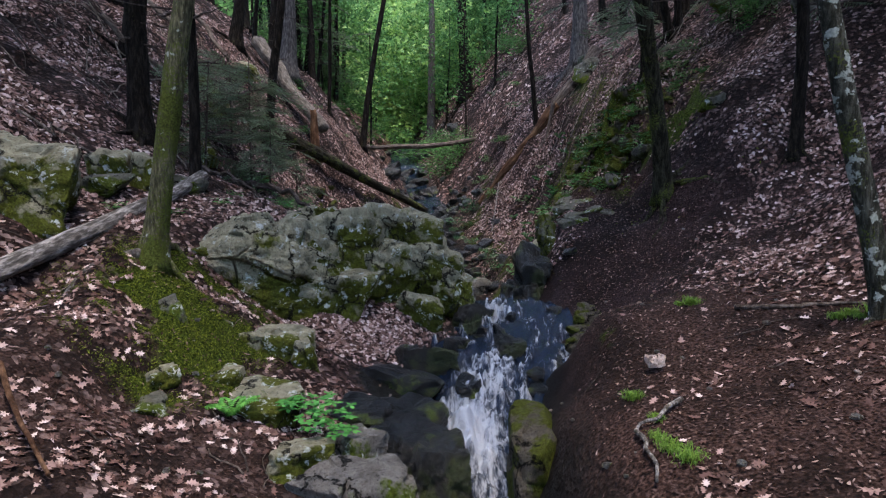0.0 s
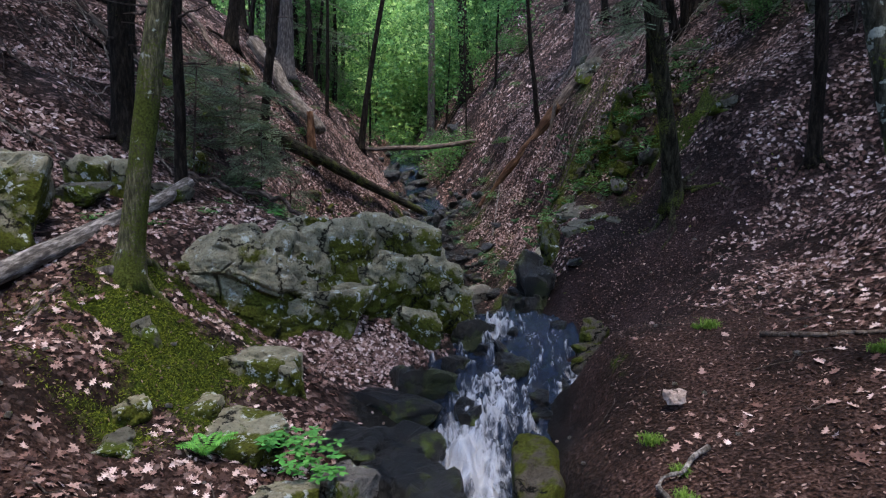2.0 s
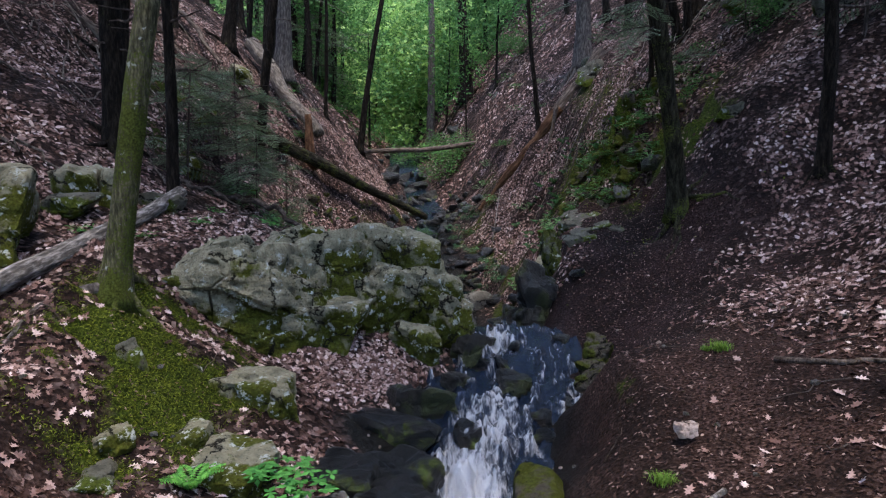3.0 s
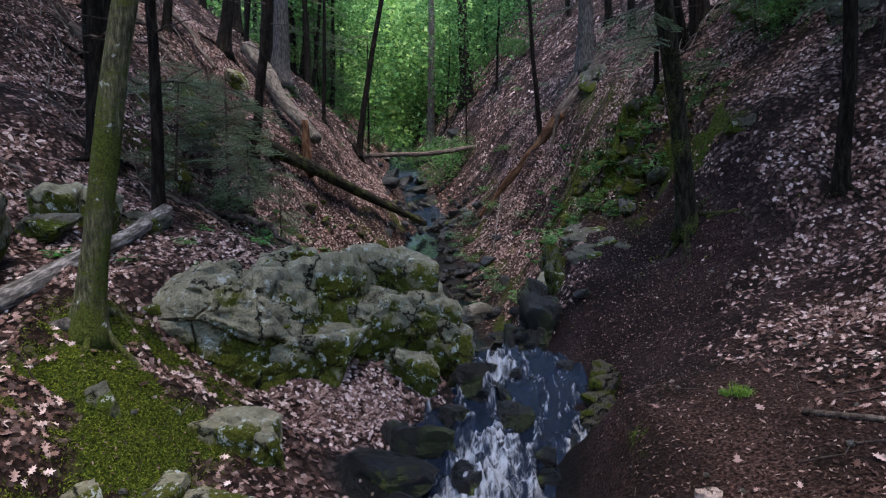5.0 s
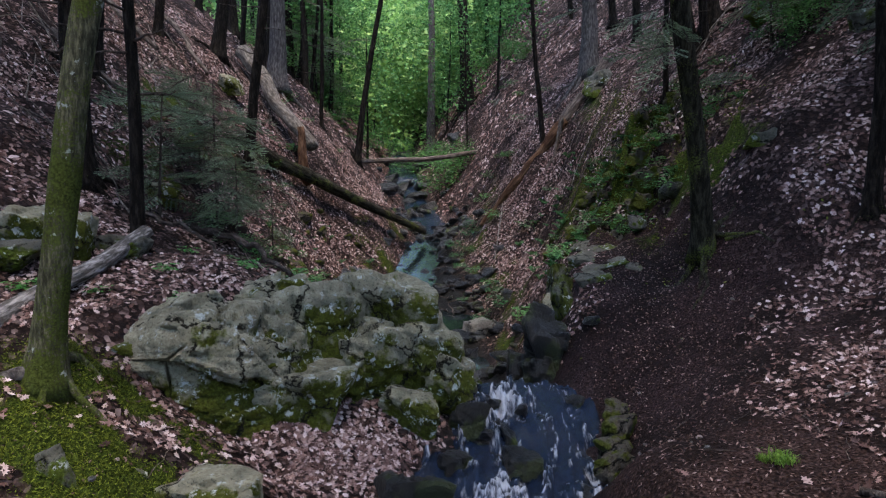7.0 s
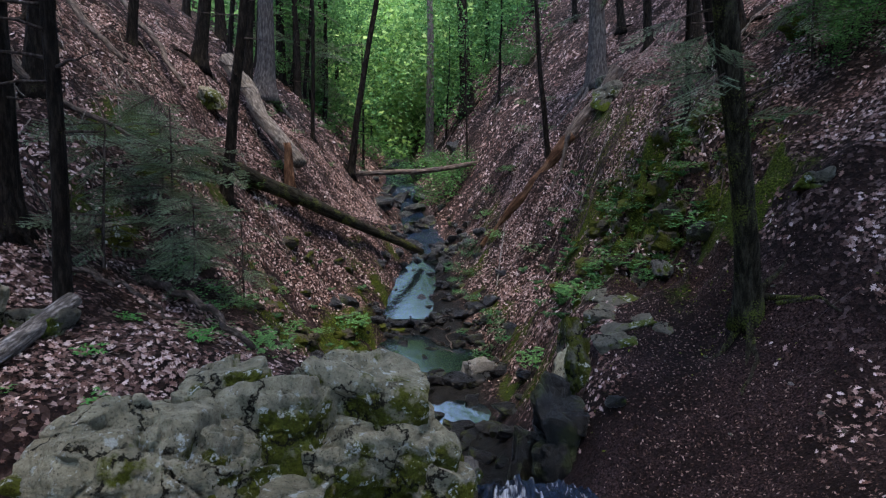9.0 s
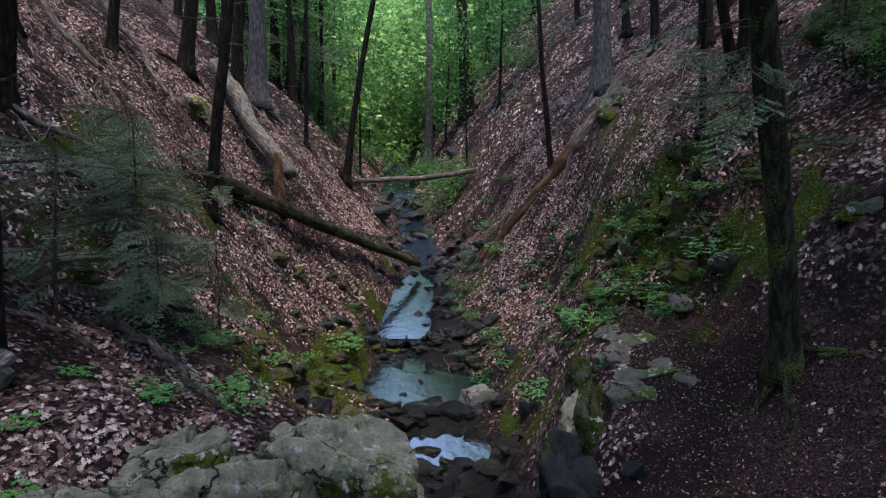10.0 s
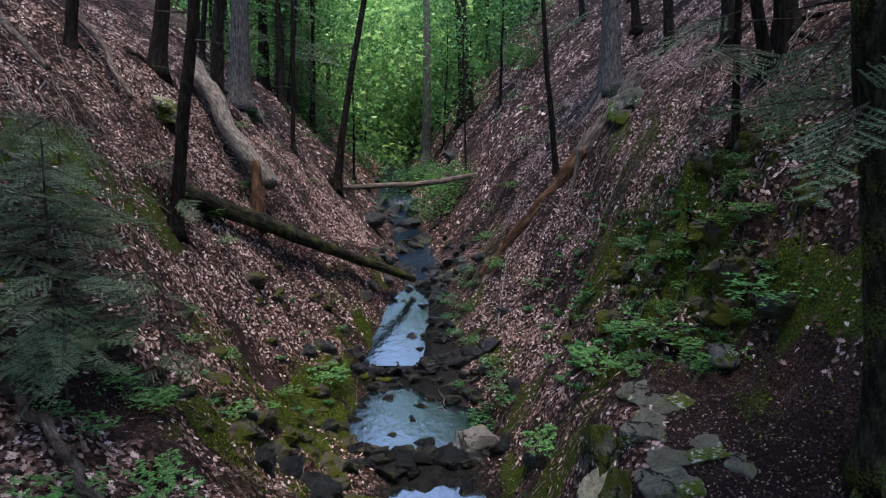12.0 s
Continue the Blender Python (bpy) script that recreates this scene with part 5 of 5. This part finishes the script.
stick(1.98, 4.93, 1.5, 4.6, 0.022, WOOD_PALE, "bleached crooked stick on the earth bank", 1, 0.05, 0.05)
stick(1.5, 4.6, 1.42, 3.9, 0.02, WOOD_PALE, "bleached crooked stick on the earth bank", 2, 0.05, 0.05)
stick(-3.75, 5.05, -2.75, 4.1, 0.026, WOOD_ROT, "straight light-brown pole leaning at the bank", 3, 0.12, 0.01)
stick(3.21, 6.62, 4.15, 5.9, 0.03, WOOD_DEAD, "long grey root lying across the path", 4, 0.02, 0.1, "root")
ROOT = np.array([(-3.9, 8.15, 2.25), (-4.2, 7.95, 2.2), (-4.44, 7.7, 2.12), (-4.47, 7.3, 1.9), (-4.4, 6.9, 1.7), (-4.34, 6.4, 1.52), (-4.38, 5.9, 1.45)])
along = np.linspace(0, len(ROOT) - 1, 48)
bend = np.stack([np.convolve(np.pad(np.interp(along, np.arange(len(ROOT)), ROOT[:, k]), 6, "edge"), np.ones(13) / 13, "valid") for k in range(3)], 1)
v, f = tube(bend, np.linspace(0.085, 0.04, 48), 12, 0.06, 5)
thing("root", mesh_from("root", v, f, BARK_GREY), None, "thick grey root snaking down the mossy bank", "root")
stick(4.6, 12.7, 4.1, 11.9, 0.034, BARK_PATH, "bare root across the path", 7, 0.01, 0.1, "root")
stick(4.95, 12.7, 5.4, 12.0, 0.034, BARK_PATH, "bare root across the path", 8, 0.01, 0.1, "root")
stick(2.1, 26.2, 2.6, 28.5, 0.03, WOOD_PALE, "pale stick propped on the bank", 9, 0.1, 0.03, up=0.5)
tw = np.random.default_rng(5)
for i in range(150):
    y = tw.choice((tw.uniform(3.5, 12), tw.uniform(12, 34)))
    x = tw.uniform(-6, 6) if y < 13 else float(stream_x(y)) + tw.normal() * 4
    if abs(x - stream_x(y)) < 1.0 and y < 12:
        continue
    a, ln = tw.uniform(0, np.pi), tw.uniform(0.2, 0.7) * (1 if y < 13 else 2.4)
    stick(x, y, x + np.cos(a) * ln, y + np.sin(a) * ln, tw.uniform(0.004, 0.011) * (1 if y < 13 else 1.8), TWIG if i % 3 else WOOD_DEAD, "thin fallen twig among the leaves", 50 + i, 0.025, 0.06, n=6)
for i in range(70):
    y = tw.uniform(20.5, 34)
    x = float(stream_x(y)) + tw.uniform(0.2, 2.2)
    a, ln = tw.uniform(0, np.pi), tw.uniform(0.5, 1.8)
    stick(x, y, x + np.cos(a) * ln, y + np.sin(a) * ln * 0.6, tw.uniform(0.008, 0.022), WOOD_DEAD if i % 2 else TWIG, "driftwood stick caught in the stream bed", 250 + i, 0.12, 0.1, n=6)
for i in range(44):
    x, y = tw.uniform(-11, -5.2), tw.uniform(9, 24)
    a, ln = tw.uniform(0, np.pi), tw.uniform(0.8, 2.4)
    stick(x, y, x + np.cos(a) * ln, y + np.sin(a) * ln, tw.uniform(0.01, 0.028), (TWIG, WOOD_GREY)[i % 2], "bare dead branch lying on the west slope", 350 + i, 0.1, 0.25, n=7, up=tw.uniform(0, 0.6))

brush = []
for i in range(130):
    x, y = (tw.uniform(-12, -4.8), tw.uniform(9 if i % 4 == 1 else 13, 30)) if i % 4 else (tw.uniform(4.2, 9), tw.uniform(20, 31))
    a, ln = tw.uniform(0.2, 1.3) + (np.pi / 2 if x < 0 else 0), tw.uniform(0.8, 3.0)
    p = curve_points((x, y, 0), (x + np.cos(a) * ln, y + np.sin(a) * ln, 0), 8, 0.2, 0, 500 + i)
    p[:, 2] = height(p[:, 0], p[:, 1]) + relief(p[:, 0], p[:, 1]) + 0.08 + tw.uniform(0, 0.4) * np.linspace(0, 1, 8)
    r = tw.uniform(0.006, 0.022)
    brush.append(tube(p, np.linspace(r, r * 0.5, 8), 6, 0.07, i))
for k, mat in enumerate((WOOD_GREY, TWIG, WOOD_PALE)):
    v, f = joined(brush[k::3])
    thing("fallen_branches", mesh_from("fallen_branches", v, f, mat), None, "grey dead branches fallen on the leafy slopes", "branches", kind="stuff")

PEBBLES = [rock_mesh("pebble", (1, 0.8, 0.6), 260 + i, m, 8, 2, 0.05, 0.0, 3) for i, m in enumerate((ROCK_GREY, ROCK_LIGHT, ROCK_PALE, ROCK_GREY))]
for i in range(120):
    x, y = tw.uniform(0.9, 5.0), tw.uniform(3.4, 13)
    if i % 3 == 0:
        x, y = tw.uniform(-4, -0.6), tw.uniform(4.5, 8.5)
    if x < 2.3 and y > 7.6 and x > -0.5:
        continue
    k = tw.uniform(0.02, 0.085)
    thing("pebble", PEBBLES[i % 4], pose(x, y, ground_at(x, y) + 0.2 * k, 0, 0, tw.uniform(0, 360)) @ Matrix.Diagonal((k, k, k, 1)), "small stone lying on bare earth", "pebble", "pebbles")

log("fallen_branch", (-4.95, 14.4, 3.4), (-2.5, 12.5, 2.62), 0.07, 0.04, TWIG, "dark fallen branch lying on the west bank", 12, 0.25, category="branch")
log("fallen_branch", (-5.6, 13.2, 3.7), (-3.7, 12.9, 2.95), 0.045, 0.02, TWIG, "dark fallen branch lying on the west bank", 13, 0.25, category="branch")
for i in range(26):
    y = tw.uniform(17.0, 27)
    x = float(np.interp(y, (17.5, 20, 25), (-1.9, -2.2, -2.5))) - 0.25 + tw.normal() * 0.6
    k = tw.uniform(0.4, 1.1)
    thing("stone", (MANY if i % 3 == 0 else MOSSED)[i % 3], pose(x, y, ground_at(x, y) - 0.15 * k, tw.uniform(-20, 20), tw.uniform(-20, 20), tw.uniform(0, 360)) @ Matrix.Diagonal((k, k, k, 1)), "dark mossy stone at the foot of the west bank", "stone", "stones at the bank foot")

# ---- plants ----


def fern_mesh(name, seed, fronds=9, size=0.32, pinnae=13, mat=FERN):
    rng = np.random.default_rng(seed)
    v, f = [], []
    for k in range(fronds):
        a = 2 * np.pi * k / fronds + rng.uniform(-0.3, 0.3)
        ln = size * rng.uniform(0.7, 1.15)
        u = np.linspace(0, 1, pinnae + 2)
        out, up = u * ln * 0.85, ln * (1.3 * u - 0.85 * u**2)
        d = np.array([np.cos(a), np.sin(a), 0])
        side = np.array([-np.sin(a), np.cos(a), 0])
        for j in range(1, pinnae + 1):
            c = d * out[j] + np.array([0, 0, up[j]])
            w = ln * 0.3 * np.sin(np.pi * min(1, 0.12 + u[j] * 0.9)) ** 0.8
            for s in (-1, 1):
                i = len(v)
                v += [c - d * ln * 0.02, c + side * s * w * 0.5 + d * ln * 0.05 + (0, 0, 0.01), c + side * s * w + d * ln * 0.03 - (0, 0, w * 0.2), c + side * s * w * 0.5 - d * ln * 0.03]
                f.append((i, i + 1, i + 2, i + 3))
    return mesh_from(name, v, f, mat, False)


# Darker copy of the fern green; the banks' shade is in its colour.
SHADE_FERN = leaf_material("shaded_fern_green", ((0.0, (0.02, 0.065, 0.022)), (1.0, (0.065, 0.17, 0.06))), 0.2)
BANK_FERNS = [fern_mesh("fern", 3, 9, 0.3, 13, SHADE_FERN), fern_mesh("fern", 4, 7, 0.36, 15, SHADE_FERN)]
FERNS = [fern_mesh("fern", 1), fern_mesh("fern", 2, 7, 0.4)]


def leafy_mesh(name, seed, stems, size, leaf, mat):
    rng = np.random.default_rng(seed)
    v, f = [], []
    for _ in range(stems):
        a, r = rng.uniform(0, 2 * np.pi), size * np.sqrt(rng.uniform(0, 1))
        top = np.array([np.cos(a) * r, np.sin(a) * r, size * rng.uniform(0.25, 0.75)])
        for k in range(5):
            b = 2 * np.pi * k / 5 + rng.uniform(-0.3, 0.3)
            d = np.array([np.cos(b), np.sin(b), rng.uniform(-0.35, 0.15)])
            s = np.array([-np.sin(b), np.cos(b), 0])
            ll = leaf * rng.uniform(0.7, 1.2)
            i = len(v)
            v += [top, top + d * ll * 0.5 + s * ll * 0.28, top + d * ll, top + d * ll * 0.5 - s * ll * 0.28]
            f.append((i, i + 1, i + 2, i + 3))
    return mesh_from(name, v, f, mat, False)


def plant(name, me, x, y, s, label, category, group="", lift=0.0, kind=""):
    thing(name, me, pose(x, y, ground_at(x, y) + lift, RNG.uniform(-8, 8), RNG.uniform(-8, 8), RNG.uniform(0, 360)) @ Matrix.Diagonal((s, s, s, 1)), label, category, group, kind)


thing("fern", FERNS[0], pose(-2.2, 6.15, 0.72) @ Matrix.Diagonal((1, 1, 1, 1)), "bright green fern tuft on the leafy bank", "fern", "ferns")
SEED = [leafy_mesh("seedlings", 5, 34, 0.34, 0.1, SEEDLING), leafy_mesh("seedlings", 6, 22, 0.3, 0.09, SEEDLING)]
thing("seedling_clump", SEED[0], pose(-1.42, 6.35, 0.62), "bright green leafy seedlings between stones", "plants", kind="stuff")
thing("seedling_clump", SEED[1], pose(-1.15, 6.1, 0.55), "bright green leafy seedlings between stones", "plants", kind="stuff")
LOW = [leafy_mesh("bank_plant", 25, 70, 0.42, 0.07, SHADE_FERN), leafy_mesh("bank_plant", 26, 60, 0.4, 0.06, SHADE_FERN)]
pl = np.random.default_rng(12)
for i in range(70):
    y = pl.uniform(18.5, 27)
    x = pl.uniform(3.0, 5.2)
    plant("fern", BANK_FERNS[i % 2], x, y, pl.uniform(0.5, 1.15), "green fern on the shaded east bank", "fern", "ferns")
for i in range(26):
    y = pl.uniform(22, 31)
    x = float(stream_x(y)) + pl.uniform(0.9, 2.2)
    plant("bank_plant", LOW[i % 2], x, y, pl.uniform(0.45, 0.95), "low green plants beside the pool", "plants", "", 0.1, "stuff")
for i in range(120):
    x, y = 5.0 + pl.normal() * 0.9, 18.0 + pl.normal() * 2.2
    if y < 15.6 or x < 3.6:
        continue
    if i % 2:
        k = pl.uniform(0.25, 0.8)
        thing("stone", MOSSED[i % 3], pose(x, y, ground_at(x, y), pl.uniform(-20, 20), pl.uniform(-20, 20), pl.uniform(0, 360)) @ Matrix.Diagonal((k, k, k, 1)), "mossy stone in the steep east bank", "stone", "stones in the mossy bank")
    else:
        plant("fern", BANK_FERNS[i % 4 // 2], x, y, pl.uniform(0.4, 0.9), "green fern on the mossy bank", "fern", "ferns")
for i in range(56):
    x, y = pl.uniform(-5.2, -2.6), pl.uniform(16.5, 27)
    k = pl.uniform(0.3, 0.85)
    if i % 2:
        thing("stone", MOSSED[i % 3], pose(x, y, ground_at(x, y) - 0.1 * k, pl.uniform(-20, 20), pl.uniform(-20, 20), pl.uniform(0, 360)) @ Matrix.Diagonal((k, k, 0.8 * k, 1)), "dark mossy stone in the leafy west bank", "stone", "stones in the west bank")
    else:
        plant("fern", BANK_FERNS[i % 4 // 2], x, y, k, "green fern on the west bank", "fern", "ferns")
BUSH = [leafy_mesh("bank_shrub", 15, 110, 0.5, 0.075, UNDER), leafy_mesh("bank_shrub", 16, 90, 0.5, 0.065, UNDER)]
for i in range(70):
    x, y = 5.0 + pl.normal() * 1.0, 17.8 + pl.normal() * 2.0
    if y < 15.7 or x < 3.4:
        continue
    plant("bank_shrub", BUSH[i % 2], x, y, pl.uniform(0.35, 0.8), "low dark green plant on the mossy bank", "plant", "plants on the slopes")
for i in range(60):
    side = pl.choice((-1, 1))
    y = pl.uniform(14, 46)
    x = float(stream_x(y)) + side * pl.uniform(1.8, 7.5)
    if side > 0 and y < 15.5 or x > 3.0 and y < 15.6:
        continue
    plant("bank_shrub", BUSH[i % 2], x, y, pl.uniform(0.5, 1.4), "low dark green plant on the ravine side", "plant", "plants on the slopes")
for i in range(16):
    x, y = -4.2 + pl.normal() * 1.1, 17.0 + pl.normal() * 2.2
    plant("bank_shrub", BUSH[i % 2], x, y, pl.uniform(0.4, 0.9), "low dark green plant on the west bank", "plant", "plants on the slopes")
for x, y, k in ((8.5, 17.0, 0.34), (9.2, 17.6, 0.4), (7.9, 16.2, 0.24), (9.0, 15.6, 0.3)):
    thing("leafy_shrub", CROWN_DARK[0], pose(x, y, ground_at(x, y) + 2.6 * k, 0, 0, 70 * x) @ Matrix.Diagonal((k, k, k * 0.7, 1)), "green leafy shrub on the east slope", "shrub", "shrubs on the east slope")
for x, y in ((-4.1, 11.3), (-4.5, 10.2), (-3.6, 10.5), (-5.3, 9.9), (-4.3, 12.6), (-3.2, 12.4)):
    plant("seedling_clump", SEED[1], x, y, 0.6, "small green seedlings among dead leaves", "plants", kind="stuff")


def tuft_mesh(name, seed, blades, size, spread):
    rng = np.random.default_rng(seed)
    v, f = [], []
    for _ in range(blades):
        b = np.array([rng.normal() * spread, rng.normal() * spread, 0])
        a = rng.uniform(0, 2 * np.pi)
        d = np.array([np.cos(a), np.sin(a), 0])
        s = np.array([-np.sin(a), np.cos(a), 0]) * 0.004
        ln = size * rng.uniform(0.5, 1.2)
        i = len(v)
        v += [b - s, b + s, b + d * ln * 0.35 + s + (0, 0, ln * 0.7), b + d * ln * 0.35 - s + (0, 0, ln * 0.7), b + d * ln * 0.8 + (0, 0, ln * 0.6)]
        f += [(i, i + 1, i + 2, i + 3), (i + 3, i + 2, i + 4)]
    return mesh_from(name, v, f, GRASS, False)


TUFTS = [tuft_mesh("grass_tuft", i, 160, 0.17, 0.07) for i in range(2)]
for x, y in ((1.62, 4.2), (1.68, 4.05), (1.6, 4.4), (1.72, 4.75), (3.75, 5.7), (3.9, 5.75), (4.05, 5.65), (3.85, 5.55), (1.7, 5.3), (3.0, 7.3), (2.9, 7.4)):
    plant("grass_tuft", TUFTS[int(pl.integers(2))], x, y, pl.uniform(0.35, 0.7), "small tuft of green grass on the path", "grass", "grass tufts")

# ---- dead leaves and moss on the ground ----
OAK = np.array([(0, -0.5), (0.05, -0.3), (0.2, -0.26), (0.11, -0.1), (0.33, 0.0), (0.13, 0.1), (0.27, 0.27), (0.08, 0.28), (0.0, 0.5), (-0.08, 0.28), (-0.27, 0.27), (-0.13, 0.1), (-0.33, 0.0), (-0.11, -0.1), (-0.2, -0.26), (-0.05, -0.3)])
NEEDLE = np.array([(-0.16, -0.5), (0.16, -0.5), (0.0, 0.5)])
PLAIN = np.array([(0, -0.5), (0.22, -0.1), (0.14, 0.3), (0, 0.5), (-0.14, 0.3), (-0.22, -0.1)])


def leaf_layer(name, x, y, z, size, outline, seed, curl=0.3, mat=None, label="", tilt=0.35):
    rng = np.random.default_rng(seed)
    n, k = len(x), len(outline)
    e = 0.15
    sx = (height(x + e, y) + relief(x + e, y) - height(x - e, y) - relief(x - e, y)) / (2 * e)
    sy = (height(x, y + e) + relief(x, y + e) - height(x, y - e) - relief(x, y - e)) / (2 * e)
    nrm = np.stack([-sx, -sy, np.ones(n)], 1) + rng.normal(size=(n, 3)) * tilt
    nrm /= np.linalg.norm(nrm, axis=1)[:, None]
    a = np.cross(nrm, rng.normal(size=(n, 3)))
    a /= np.linalg.norm(a, axis=1)[:, None]
    b = np.cross(nrm, a)
    s = size * rng.uniform(0.55, 1.25, n)
    c = np.stack([x, y, z], 1) + nrm * 0.012
    ox, oy = outline[:, 0][None], outline[:, 1][None]
    lift = (np.abs(ox) * rng.uniform(-0.4, 0.9, (n, 1)) * 1.2 + oy**2 * rng.uniform(-0.5, 1.0, (n, 1))) * curl * 1.6
    v = c[:, None] + s[:, None, None] * (a[:, None] * ox[..., None] + b[:, None] * oy[..., None] + nrm[:, None] * lift[..., None])
    me = bpy.data.meshes.new(name)
    i = (np.arange(n) * k)[:, None] + np.arange(k)[None]
    me.from_pydata(v.reshape(-1, 3).tolist(), [], i.tolist())
    me.materials.append(mat or LITTER)
    return thing(name, me, None, label, "leaves", kind="stuff")


def strew(count, x0, x1, y0, y1, seed, keep):
    rng = np.random.default_rng(seed)
    x, y = rng.uniform(x0, x1, count), rng.uniform(y0, y1, count)
    k = rng.random(count) < keep(x, y)
    x, y = x[k], y[k]
    return x, y, height(x, y) + relief(x, y)


def litter_share(x, y):
    q = 1 - 0.88 * bare_share(x, y) - 0.6 * patch(x, y, -3.7, 5.4, 1.1, 1.2) - 0.85 * moss_share(x, y)
    q = q - 1.6 * wet_share(x, y)
    q = q - 0.3 * humus_shade_share(x, y)
    clump = 0.55 + 3.6 * fbm(x * 1.3, y * 1.3, 6.0, 4) - 0.9 * patch(x, y, 2.4, 11.2, 0.7, 1.8)
    return np.clip(q, 0.0, 1) * np.clip(clump, 0.03, 1)


leaf_layer("dead_leaves", *strew(90000, -7.0, 9.5, 2.5, 17, 1, litter_share), 0.112, OAK, 1, label="dry brown oak leaves strewn on the ground")
leaf_layer("leaf_drift", *strew(9000, 3.4, 7.5, 7.0, 10.5, 12, lambda x, y: 0.8 * patch(x, y, 5.4, 8.7, 1.7, 0.8)), 0.1, OAK, 12, label="drift of dead leaves beside the path")
leaf_layer("leaf_drift", *strew(9000, -2.6, 0.3, 8.2, 11.0, 2, lambda x, y: 0.9 * patch(x, y, -1.0, 9.6, 1.0, 0.9) * (1 - wet_share(x, y))), 0.11, OAK, 2, label="drift of reddish dead leaves in a hollow")
leaf_layer("dead_leaves", *strew(210000, -13, 14, 17, 36, 3, lambda x, y: litter_share(x, y)), 0.125, PLAIN, 3, label="dry brown leaves covering the ravine sides", tilt=0.45)
leaf_layer("dead_leaves", *strew(40000, -16, -7, 4, 17, 4, litter_share), 0.15, PLAIN, 4, label="dry brown leaves covering the ravine sides", tilt=0.45)
leaf_layer("dead_leaves", *strew(32000, 9.5, 18, 4, 17, 5, litter_share), 0.15, PLAIN, 5, label="dry brown leaves covering the ravine sides", tilt=0.45)
leaf_layer("dead_leaves", *strew(40000, -14, 14, 36, 66, 6, litter_share), 0.28, PLAIN, 6, label="dry brown leaves on the far slopes", tilt=0.45)
leaf_layer("moss_cushions", *strew(80000, -6.5, 7, 10, 34, 7, lambda x, y: (y > 10) * np.clip(moss_share(x, y) * (0.6 + 2.2 * fbm(x * 1.3, y * 1.3, 9.0, 3)), 0, 1)), 0.05, PLAIN, 8, 0.5, MOSS, "cushions of bright green moss", 0.9)
leaf_layer("moss_cushions", *strew(90000, 3.4, 7.6, 15.4, 25, 71, lambda x, y: np.clip(1.2 * moss_share(x, y) - 0.12, 0, 1)), 0.06, NEEDLE, 72, 0.5, MOSS, "deep cushions of moss on the steep east bank", 0.9)
leaf_layer("moss_cushions", *strew(90000, -5.0, -2.0, 5.6, 9.6, 73, lambda x, y: np.clip(1.2 * moss_share(x, y) - 0.2, 0, 1)), 0.034, NEEDLE, 74, 0.6, MOSS, "bright green moss over the mound below the tree", 0.9)
leaf_layer("moss_cushions", *strew(75000, -5.4, -1.6, 15.5, 29, 75, lambda x, y: np.clip(1.2 * moss_share(x, y) - 0.15, 0, 0.8)), 0.06, NEEDLE, 76, 0.5, MOSS, "deep cushions of moss on the west bank", 0.9)
leaf_layer("leaf_crumbs", *strew(60000, -5, 6.5, 2.5, 16, 9, lambda x, y: 0.2 + 0.6 * bare_share(x, y) + 0.3 * humus_shade_share(x, y) - wet_share(x, y)), 0.04, PLAIN, 9, mat=CRUMBS, label="crumbs of dead leaves and chips on bare earth")
